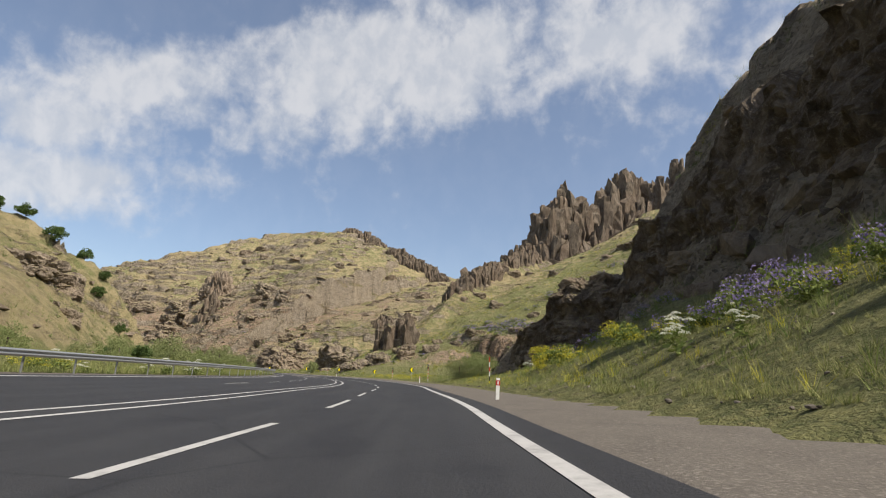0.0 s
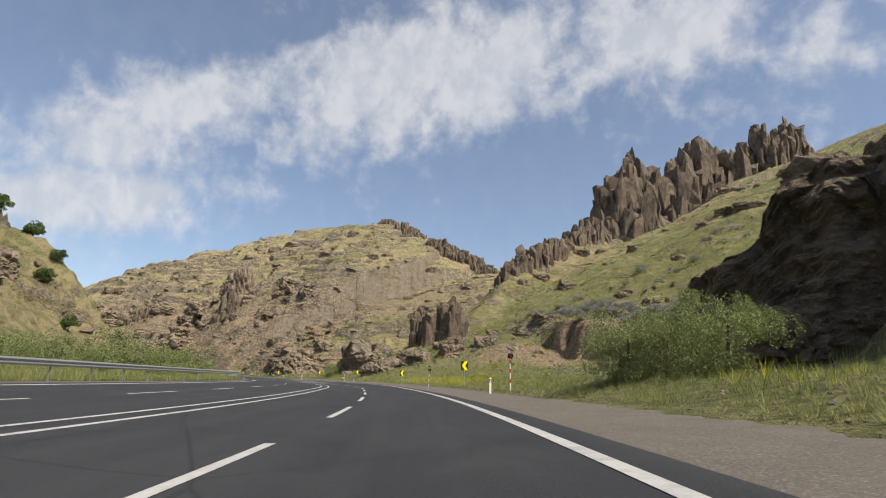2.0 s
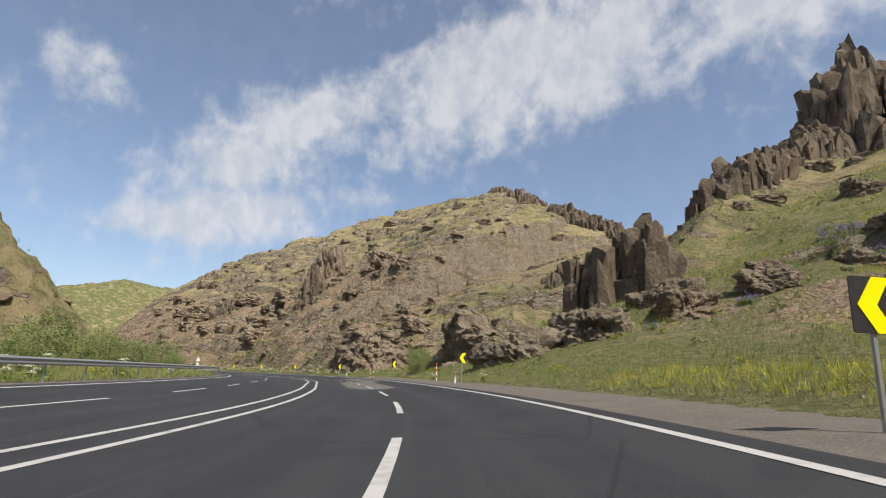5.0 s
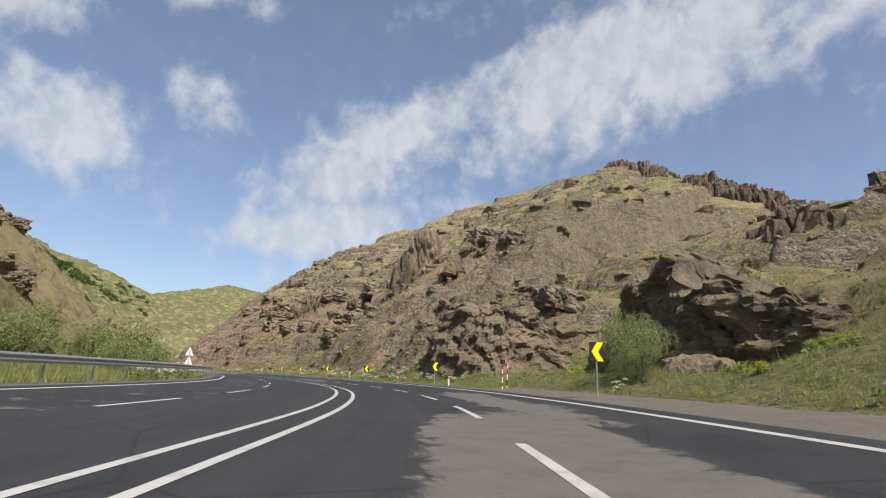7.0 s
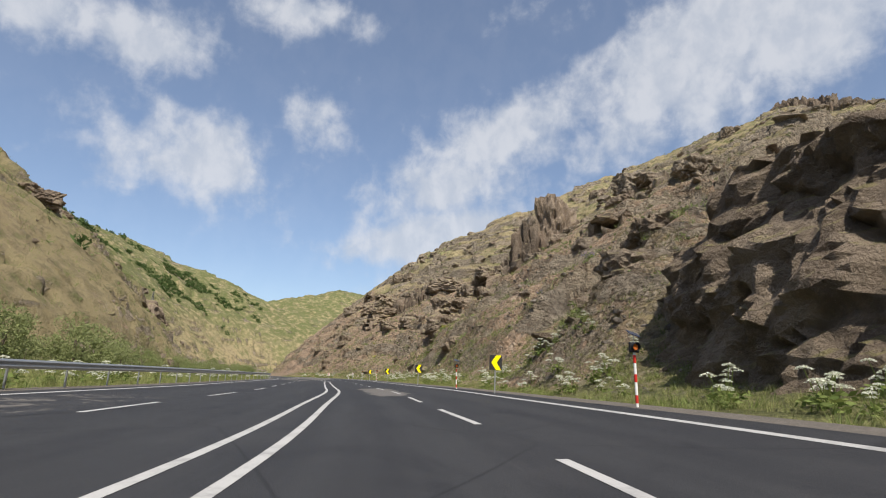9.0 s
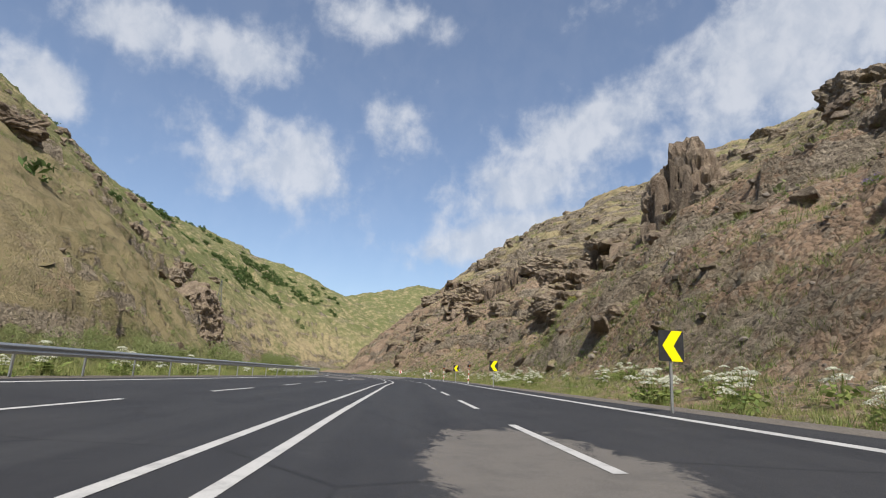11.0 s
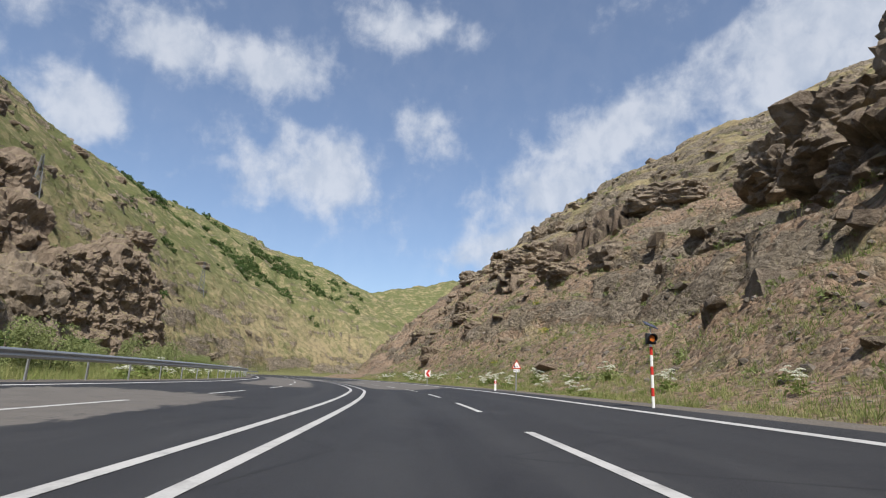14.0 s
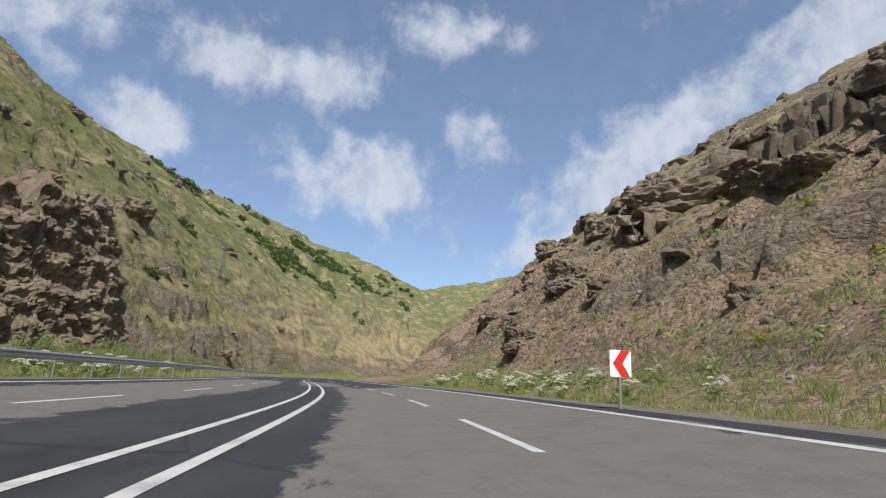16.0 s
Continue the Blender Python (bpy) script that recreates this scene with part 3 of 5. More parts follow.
zinc = flat_mat("galvanised_steel", (0.42, 0.43, 0.43), 0.45, 0.75, 0.3)
white_paint = flat_mat("white_paint", (0.78, 0.78, 0.75), 0.5, 0, 0.15)
red_paint = flat_mat("red_paint", (0.55, 0.03, 0.02), 0.5, 0, 0.15)
black_paint = flat_mat("black_paint", (0.022, 0.022, 0.024), 0.55, 0, 0.1)
yellow_sheet = flat_mat("yellow_reflective_sheet", (0.95, 0.80, 0.0), 0.4, 0, 0.02)
amber = flat_mat("amber_lens", (0.45, 0.12, 0.02), 0.25, 0, 0.1)
solar = flat_mat("solar_glass", (0.03, 0.04, 0.08), 0.15, 0, 0.05)
rust = flat_mat("old_steel", (0.20, 0.19, 0.18), 0.6, 0.4, 0.4)

# ---- guard rail ----
PROFILE = [(0.0, 0.44), (0.012, 0.46), (0.075, 0.50), (0.080, 0.53), (0.020, 0.575), (0.012, 0.60), (0.020, 0.625), (0.080, 0.67), (0.075, 0.70), (0.012, 0.74), (0.0, 0.76)]


def rail_beam(s0, s1, d, parent):
    ss = np.arange(s0, s1, 2.0)
    v, n = [], len(PROFILE)
    for s in ss:
        for off, z in PROFILE:
            v.append(road_at(s, d + off, z + 0.24 + bank_z(s, d)))
    ob = mesh_object("beam", np.array(v), grid_faces(len(ss), n), zinc, parent)
    solid = ob.modifiers.new("sheet", "SOLIDIFY")
    solid.thickness = 0.006
    return ob


guard_rail = tagged(empty("guard_rail"), "galvanised steel guard rail along the road edge", "guard rail")
rail_beam(-70, 500, -10.6, guard_rail)
post_bm = bm_box((0.10, 0.055, 1.40), (0, 0, 0.035), 0.008)
first = part("post", post_bm, zinc, guard_rail)
first.matrix_basis = stand(-70, -10.75, 0.24)
for s in np.arange(-66, 500, 4.0):
    ob = new("post", first.data)
    ob.parent = guard_rail
    x, y, _ = road_at(s, -10.75)
    ob.matrix_basis = pose(x, y, 0.41, 0, 0, math.degrees(math.atan2(np.interp(s, RUN, TANG[:, 1]), np.interp(s, RUN, TANG[:, 0]))))


# ---- signs and posts ----
def chevron(high, wide, label, panel, arrow, category="chevron sign"):
    top = tagged(empty("chevron_sign"), label, category, "bend signs beside the road")
    base = high - wide * 1.12
    part("post", bm_box((0.06, 0.05, high + 0.25), (0, 0.05, high / 2 - 0.2), 0.01), zinc, top)
    sheet = part("panel", bm_plate(rounded(wide, wide * 1.12, base, 0.04), 0.012), panel, top)
    w2, c, h = wide / 2, base + wide * 0.56, wide * 0.56
    t = wide * 0.42
    part("chevron", bm_plate([(-w2 * 0.72, c), (w2 * 0.05, c + h * 0.99), (w2 * 0.05 + t, c + h * 0.99), (-w2 * 0.72 + t * 1.05, c), (w2 * 0.05 + t, c - h * 0.99), (w2 * 0.05, c - h * 0.99)], 0.004, -0.008),
         arrow, sheet)
    return top


sign = chevron(2.55, 0.62, "black and yellow chevron sign on a leaning steel post", black_paint, yellow_sheet)
sign.matrix_basis = stand(90.1, 11.3, -0.55, 12, -3)
low_sign = chevron(2.12, 0.62, "black and yellow chevron sign on a steel post", black_paint, yellow_sheet)
low_sign.matrix_basis = stand(118.7, 9.3, -0.2, 8)
for s, d, up_, turn in ((150.2, 9.8, 0, 6), (176.5, 8.9, 0, 10), (202.7, 8.1, -0.1, 8), (227.1, 7.4, -0.15, 4), (252, 7.4, -0.1, 6), (279, 7.6, -0.15, 6), (305.4, 7.2, 0, 8)):
    copy_thing(low_sign, stand(s, d, up_, turn, rng.uniform(-1.5, 1.5)))
red_sign = chevron(1.85, 0.58, "white sign with a red chevron on a short steel post", white_paint, red_paint)
red_sign.matrix_basis = stand(361.5, 7.6, -0.25, 6)


def flasher(label):
    """A striped pole with a lamp box and a small solar panel on top."""
    top = tagged(empty("warning_light"), label, "warning light", "striped warning lights")
    pole = part("pole", bm_tube(0.036, -0.3, 1.86), white_paint, top)
    for z in (0.32, 0.84, 1.32):
        part("red_band", bm_tube(0.038, z, z + 0.20), red_paint, pole)
    bm = bm_box((0.25, 0.10, 0.27), (0, 0, 1.72), 0.02)
    box = part("lamp_box", bm, black_paint, top)
    bm = bmesh.new()
    bmesh.ops.create_cone(bm, cap_ends=True, segments=20, radius1=0.09, radius2=0.075, depth=0.04, matrix=Matrix.Translation((0, -0.065, 1.72)) @ Matrix.Rotation(radians(90), 4, "X"))
    part("lens", bm, amber, box, "amber lamp lens")
    bm = bmesh.new()
    bmesh.ops.create_cone(bm, cap_ends=False, segments=20, radius1=0.105, radius2=0.105, depth=0.12, matrix=Matrix.Translation((0, -0.11, 1.73)) @ Matrix.Rotation(radians(90), 4, "X"))
    part("hood", bm, black_paint, box)
    part("arm", bm_tube(0.016, 1.84, 2.05), zinc, top)
    bm = bm_box((0.34, 0.25, 0.02), (0, 0, 0), 0.005)
    bmesh.ops.transform(bm, matrix=Matrix.Translation((0, 0, 2.07)) @ Matrix.Rotation(radians(28), 4, "X") @ Matrix.Rotation(radians(18), 4, "Y"), verts=bm.verts)
    part("solar_panel", bm, solar, top)
    return top


lamp = flasher("red and white striped pole with warning lamp and solar panel")
lamp.matrix_basis = stand(103.7, 10.1, 0, 10)
for s, d, up_ in ((75.6, 11.2, 0.1), (160.8, 10.2, 0), (189, 8.8, 0), (214.4, 8.0, -0.05), (237.4, 7.5, -0.05), (293, 7.2, 0.15), (319.9, 7.6, 0.15)):
    copy_thing(lamp, stand(s, d, up_, rng.uniform(-25, 25), rng.uniform(-1.5, 1.5)))


def delineator():
    top = tagged(empty("marker_post"), "slim white roadside marker post with a red band", "marker post", "marker posts along the road")
    bm = bmesh.new()
    prof = [(-0.06, -0.03), (0.06, -0.03), (0.05, 0.03), (-0.05, 0.03)]
    lo = [bm.verts.new((x, y, -0.2)) for x, y in prof]
    hi = [bm.verts.new((x, y, 0.84 - 0.06 * (y > 0))) for x, y in prof]
    bm.faces.new(lo[::-1]), bm.faces.new(hi)
    for k in range(4):
        bm.faces.new((lo[k], lo[(k + 1) % 4], hi[(k + 1) % 4], hi[k]))
    bmesh.ops.bevel(bm, geom=bm.edges[:], offset=0.008, segments=1, affect="EDGES")
    body = part("body", bm, white_paint, top)
    part("band", bm_box((0.124, 0.066, 0.16), (0, 0, 0.68)), red_paint, body, "red reflective band")
    part("reflector", bm_box((0.045, 0.01, 0.10), (0, -0.035, 0.68)), white_paint, body)
    return top


marker = delineator()
marker.matrix_basis = stand(18.8, 8.5)
for s, d in ((75.0, 10.0), (200.7, 8.7), (339.2, 7.6), (150.9, 9.5)):
    copy_thing(marker, stand(s, d, 0, rng.uniform(-8, 8), rng.uniform(-2, 2)))


def snow_pole(label):
    top = tagged(empty("snow_pole"), label, "snow pole")
    z = -0.3
    for k in range(6):
        part("section", bm_tube(0.035, z, z + 0.58, 10), (yellow_sheet if k == 0 else black_paint if k == 1 else red_paint if k % 2 else white_paint) if k < 3 else (red_paint if k % 2 else white_paint), top)
        z += 0.58
    return top


pole = snow_pole("tall thin snow pole banded in red and white")
pole.matrix_basis = stand(43.4, 12.0, 0, 0, -2) @ Matrix.Diagonal((1, 1, 0.62, 1))
copy_thing(pole, stand(191.9, 10.1, 0, 0, 2))

tri = tagged(empty("warning_sign"), "triangular warning sign with red border above a small plate", "road sign")
tri.matrix_basis = stand(336.4, 8.1, -0.35, 6)
part("post", bm_box((0.06, 0.05, 2.4), (0, 0.05, 0.95), 0.01), zinc, tri)
border = part("border", bm_plate([(-0.5, 1.35), (0.5, 1.35), (0, 2.22)], 0.012), red_paint, tri)
part("field", bm_plate([(-0.37, 1.43), (0.37, 1.43), (0, 2.07)], 0.004, -0.006), white_paint, border)
part("symbol", bm_plate([(-0.27, 1.46), (-0.10, 1.46), (-0.10, 1.54), (-0.16, 1.60), (-0.16, 1.66), (-0.23, 1.66)], 0.003, -0.010), black_paint, border, "black rock face")
for x_, z_, r_ in ((0.0, 1.52, 0.022), (0.08, 1.56, 0.026), (0.15, 1.49, 0.024), (0.01, 1.66, 0.024), (0.06, 1.72, 0.020), (-0.02, 1.80, 0.022), (0.22, 1.53, 0.020)):
    part("stone", bm_plate([(x_ - r_, z_ - 0.6 * r_), (x_ + r_, z_ - r_), (x_ + 0.7 * r_, z_ + r_), (x_ - 0.5 * r_, z_ + 0.8 * r_)], 0.003, -0.010), black_paint, border)
plate = part("plate", bm_plate(rounded(0.62, 0.28, 1.02, 0.02), 0.01), white_paint, tri)
for x_, up_ in ((-0.24, 1), (0.24, 1)):
    part("arrow", bm_plate([(x_ - 0.012, 1.07), (x_ + 0.012, 1.07), (x_ + 0.012, 1.17), (x_ + 0.04, 1.17), (x_, 1.25), (x_ - 0.04, 1.17), (x_ - 0.012, 1.17)], 0.003, -0.008), black_paint, plate)
words = bpy.data.curves.new("writing", "FONT")
words.body, words.size, words.align_x, words.extrude = "3 km", 0.17, "CENTER", 0.001
writing = new("writing", words)
words.materials.append(black_paint)
writing.parent = plate
writing.matrix_basis = pose(0, -0.012, 1.10, 90, 0, 0)

for piece in (border, plate):
    piece.matrix_basis = Matrix.Translation((0, 0, 1.0)) @ Matrix.Diagonal((0.55, 1, 0.55, 1))

# two triangular signs, seen from behind, on one post beyond the guard rail
board = tagged(empty("road_sign"), "pair of triangular road signs on one post, bare grey backs", "road sign")
board.matrix_basis = stand(213.5, -12.0, 0.2, 20)
for z_ in (0.95, 1.75):
    part("panel", bm_plate([(-0.36, z_), (0.36, z_), (0.03, z_ + 0.72), (-0.03, z_ + 0.72)], 0.02), white_paint, board)
part("stake", bm_tube(0.035, -0.4, 2.3, 8), zinc, board)


# ---- lattice pylon and poles ----
def beam(bm, a, b, r):
    v = Vector(b) - Vector(a)
    bmesh.ops.create_cone(bm, cap_ends=True, segments=4, radius1=r, radius2=r, depth=v.length,
                          matrix=Matrix.Translation((Vector(a) + Vector(b)) / 2) @ v.to_track_quat("Z", "Y").to_matrix().to_4x4())


def pylon(high, foot, name, label):
    top = tagged(empty(name), label, "pylon")
    n = 8
    w_at = lambda k: foot * (1 - k / n) + 0.5 * k / n
    corner = ((1, 1), (-1, 1), (-1, -1), (1, -1))
    for cx, cy in corner:
        bm = bmesh.new()
        beam(bm, (cx * foot / 2, cy * foot / 2, -1), (cx * 0.25, cy * 0.25, high), 0.10)
        part("leg", bm, pylon_steel, top)
    for (ax, ay), (bx, by) in zip(corner, corner[1:] + corner[:1]):
        bm = bmesh.new()
        for k in range(n):
            w0, w1, z0, z1 = w_at(k) / 2, w_at(k + 1) / 2, high * k / n, high * (k + 1) / n
            beam(bm, (ax * w0, ay * w0, z0), (bx * w1, by * w1, z1), 0.05)
            beam(bm, (bx * w0, by * w0, z0), (ax * w1, ay * w1, z1), 0.05)
        part("bracing", bm, pylon_steel, top)
    for z in (high * 0.84, high * 0.97):
        bm = bmesh.new()
        for y in (-0.25, 0.25):
            beam(bm, (-2.6, 0, z), (2.6, 0, z + 0.3 * y), 0.07)
            beam(bm, (0, y, z + 0.9), (2.6, 0, z), 0.05)
            beam(bm, (0, y, z + 0.9), (-2.6, 0, z), 0.05)
        part("arm", bm, pylon_steel, top)
    return top


pylon_steel = flat_mat("weathered_steel", (0.16, 0.165, 0.165), 0.7, 0.3, 0.3)
mast = pylon(13, 2.4, "pylon", "grey steel lattice pylon on the hillside")
mx, my = -256, 109
mast.matrix_basis = pose(mx, my, ground_z(mx, my) - 0.3, 0, 0, 25)
for mx, my in ((-356, 128),):
    copy_thing(mast, pose(mx, my, ground_z(mx, my) - 0.3, 0, 0, 10))

# ---- rock ----
def rock_material(name, deep, pale_):
    mat, r = material(name)
    P = r.place()
    info = r.math("FRACT", r.math("ADD", r.add("ShaderNodeObjectInfo").outputs["Random"], r.add("ShaderNodeNewGeometry").outputs["Random Per Island"]))
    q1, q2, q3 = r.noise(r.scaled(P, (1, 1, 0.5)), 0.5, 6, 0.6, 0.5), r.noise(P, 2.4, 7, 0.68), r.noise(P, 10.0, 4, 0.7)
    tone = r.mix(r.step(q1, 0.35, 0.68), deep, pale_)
    tone = r.mix(r.step(q2, 0.52, 0.72), tone, (0.30, 0.25, 0.19))
    tone = r.mix(r.math("MULTIPLY", r.step(q3, 0.58, 0.72), 0.6), tone, (0.35, 0.315, 0.25))
    tone = r.mix(r.math("MULTIPLY", info, 0.3), tone, (0.25, 0.17, 0.115))
    flat_up = r.add("ShaderNodeSeparateXYZ")
    r.put(flat_up.inputs[0], r.add("ShaderNodeNewGeometry").outputs["Normal"])
    moss = r.step(r.math("ADD", flat_up.outputs[2], r.math("MULTIPLY", r.math("SUBTRACT", q2, 0.5), 1.1)), 0.72, 0.95)
    tone = r.mix(r.math("MULTIPLY", moss, 0.75), tone, r.mix(q3, (0.16, 0.155, 0.06), (0.36, 0.30, 0.14)))
    tone = r.mix(r.math("MULTIPLY", r.step(r.noise(P, 24.0, 3, 0.75), 0.56, 0.70), 0.45), tone, (0.42, 0.37, 0.28))
    r.surface(tone, 0.95, r.bump(r.math("ADD", q2, r.math("MULTIPLY", q3, 0.35)), 1.0, 0.55), spec=0.15)
    return mat


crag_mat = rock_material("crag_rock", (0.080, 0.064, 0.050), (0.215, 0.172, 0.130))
rock_mat = rock_material("bedded_rock", (0.150, 0.122, 0.094), (0.345, 0.280, 0.210))
scree_mat, r = material("scree")
P = r.place()
isl = r.add("ShaderNodeNewGeometry").outputs["Random Per Island"]
r.surface(r.mix(isl, (0.10, 0.085, 0.07), (0.25, 0.215, 0.18)), 0.95, r.bump(r.noise(P, 8.0, 5), 0.6, 0.08), spec=0.15)


def chunk_mesh(seed, cuts):
    """One angular block of split rock, about two metres across, as vertex and face arrays."""
    pick = np.random.default_rng(seed)
    p = pick.uniform(-1, 1, (15, 3))
    p /= np.maximum(np.abs(p).max(axis=1, keepdims=True), 0.75)
    bm = bmesh.new()
    for co in p:
        bm.verts.new(co)
    bmesh.ops.convex_hull(bm, input=bm.verts)
    bmesh.ops.delete(bm, geom=[v for v in bm.verts if not v.link_faces], context="VERTS")
    bmesh.ops.triangulate(bm, faces=bm.faces)
    if cuts:
        bmesh.ops.subdivide_edges(bm, edges=bm.edges, cuts=cuts, use_grid_fill=True)
        bmesh.ops.triangulate(bm, faces=bm.faces)
    bm.verts.index_update()
    v, f = np.array([q.co for q in bm.verts]), np.array([[q.index for q in t.verts] for t in bm.faces])
    bm.free()
    if cuts:
        x, y, z = v.T
        v = v * (1 + 0.16 * ridged(x * 1.6 + seed, y * 1.6, z * 2.2, 3) - 0.08)[:, None]
    return v, f


CHUNKS = [chunk_mesh(k, 1) for k in range(14)]
FINE = [chunk_mesh(40 + k, 2) for k in range(10)]


def turned(v, rx, ry, rz):
    m = np.array(pose(0, 0, 0, rx, ry, rz).to_3x3())
    return v @ m.T


def pile(places):
    """Joins many blocks: each is (block, place, half sizes, turn, tilt)."""
    vs, fs, at = [], [], 0
    for (v, f), c, size, rz, (rx, ry) in places:
        q = turned(v * size, rx, ry, rz) + c
        vs.append(q)
        fs.append(f + at)
        at += len(v)
    return np.vstack(vs), np.vstack(fs)


def rock_mesh(seed, sub):
    """A craggy outcrop about two metres across, split into bedded blocks by deep joints."""
    pick = np.random.default_rng(100 + seed)
    bm = bmesh.new()
    bmesh.ops.create_icosphere(bm, subdivisions=sub, radius=1.0)
    v = np.array([p.co for p in bm.verts])
    f = [[q.index for q in t.verts] for t in bm.faces]
    bm.free()
    v = 0.6 * v + 0.4 * v / np.abs(v).max(axis=1, keepdims=True) * 0.85
    x, y, z = v.T
    o = 13.7 * seed
    warp = v + 0.16 * np.stack([fbm(x * 2 + o, y * 2, z * 2, 3), fbm(x * 2, y * 2 + o, z * 2, 3), fbm(x * 2, y * 2, z * 2 + o, 3)], 1)
    k = 1 + 0.30 * fbm(x * 1.1 + o, y * 1.1, z * 1.1, 3)
    for count, gain, joint in ((22, 0.30, 0.10), (90, 0.15, 0.06), (320, 0.07, 0.03)):
        c = pick.normal(size=(count, 3))
        c /= np.linalg.norm(c, axis=1, keepdims=True)
        stretch = np.array((1.0, 1.0, 1.5))
        dist = np.linalg.norm((warp[:, None, :] - c[None] * 0.9) * stretch, axis=2)
        order = np.partition(dist, 1, axis=1)[:, :2]
        cell = np.argmin(dist, axis=1)
        edge = order[:, 1] - order[:, 0]
        k = k + gain * (pick.random(count)[cell] - 0.5) - joint * (1 - smooth(edge, 0.0, 0.10 / math.sqrt(count / 22)))
    k = k + 0.05 * ridged(x * 9 + o, y * 9, z * 9, 2)
    v = v * k[:, None]
    me = bpy.data.meshes.new("rock_outcrop")
    me.from_pydata(v.tolist(), [], f)
    me.materials.append(rock_mat)
    return me


ROCKS = [rock_mesh(k, 5) for k in range(6)]
SMALL = [rock_mesh(20 + k, 4) for k in range(6)]


def rock(x, y, size, turn=None, sink=0.35, kind=None, label="brown bedded rock outcrop on the hillside", tilt=None, lift=0.0):
    sx, sy, sz = size
    k = rng.integers(len(ROCKS)) if kind is None else kind
    ob = new("rock_outcrop", (ROCKS if sx > 2.6 else SMALL)[k])
    ob.matrix_basis = pose(x, y, ground_z(x, y) + sz * (1 - 2 * sink) + lift, *(tilt or (rng.uniform(-8, 8), rng.uniform(-8, 8))), rng.uniform(0, 360) if turn is None else turn) @ Matrix.Diagonal((sx, sy, sz, 1))
    return tagged(ob, label, "rock", "rock outcrops")


column_data = {}
for both in CHUNKS:
    me = bpy.data.meshes.new("rock_column")
    me.from_pydata(both[0].tolist(), [], both[1].tolist())
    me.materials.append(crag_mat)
    column_data[id(both)] = me


def crag(x0, y0, x1, y1, wide, tall, label, seed, peaks=7.0, sink=6.0):
    """A wall of split rock columns with a broken, jagged top that stands along a line of the ridge."""
    pick = np.random.default_rng(seed)
    L = math.hypot(x1 - x0, y1 - y0)
    col = max(1.4, 0.07 * tall)
    n_ = int(L * wide / col**2 * 0.9)
    u, v = pick.uniform(0, 1, n_), pick.uniform(-1, 1, n_)
    along, o = u * L, 21.3 * seed
    env = np.sin(np.pi * u) ** 0.4
    jag = 0.78 + 0.42 * fbm(along / peaks + o, 0 * u, octaves=4)
    top = tall * env * np.clip(jag, 0.2, 1.15) * (1 - 0.62 * np.abs(v) ** 1.4) * pick.uniform(0.88, 1.04, n_)
    dx, dy = (x1 - x0) / L, (y1 - y0) / L
    out = v * wide / 2 * (0.5 + 0.5 * env)
    x, y = x0 + dx * along + dy * out, y0 + dy * along - dx * out
    base = height(x, y, False)[0]
    todo = []
    for k in range(n_):
        w_ = col * pick.uniform(0.75, 1.5)
        lo, hi = base[k] - sink, base[k] + top[k]
        many = max(1, round((hi - lo) / (4.5 * w_)))
        half = (hi - lo) / many / 2
        for m in range(many):
            ww = w_ * (1.15 - 0.45 * (m + 1) / many) * pick.uniform(0.8, 1.15)
            c = (x[k] + pick.normal(0, 0.22 * w_), y[k] + pick.normal(0, 0.22 * w_), lo + half * (2 * m + 1))
            todo.append((CHUNKS[pick.integers(14)], c, (ww, ww * pick.uniform(0.7, 1.1), half * 1.3), pick.uniform(0, 360), (pick.normal(0, 5), pick.normal(0, 5))))
    top_ob = tagged(empty("crag"), label, "crag", "jagged crags")
    at = (x0 + x1) / 2, (y0 + y1) / 2, float(base.mean())
    top_ob.matrix_basis = pose(*at)
    for which, c, size, rz, (rx, ry) in todo[:220]:
        ob = new("rock_column", column_data[id(which)])
        ob.parent = top_ob
        ob.matrix_basis = pose(c[0] - at[0], c[1] - at[1], c[2] - at[2], rx, ry, rz) @ Matrix.Diagonal((*size, 1))
    if todo[220:]:
        vs, fs = pile(todo[220:])
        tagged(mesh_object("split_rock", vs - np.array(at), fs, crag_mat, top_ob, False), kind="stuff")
    return top_ob


def cells(p, q, seed):
    """A broken pattern of cells: each place's cell value, and how far it lies from the nearest joint."""
    pi, qi = np.floor(p), np.floor(q)
    lot = lambda a, c, k: np.modf(np.abs(np.sin(a * 127.1 + c * 311.7 + (seed + k) * 74.7) * 43758.5453))[0]
    d1, d2, val = np.full_like(p, 9.0), np.full_like(p, 9.0), np.zeros_like(p)
    for i in (-1, 0, 1):
        for j in (-1, 0, 1):
            a, c = pi + i, qi + j
            dist = np.hypot(a + lot(a, c, 1) - p, c + lot(a, c, 2) - q)
            closer = dist < d1
            d2 = np.where(closer, d1, np.minimum(d2, dist))
            val = np.where(closer, lot(a, c, 3), val)
            d1 = np.where(closer, dist, d1)
    return val, d2 - d1


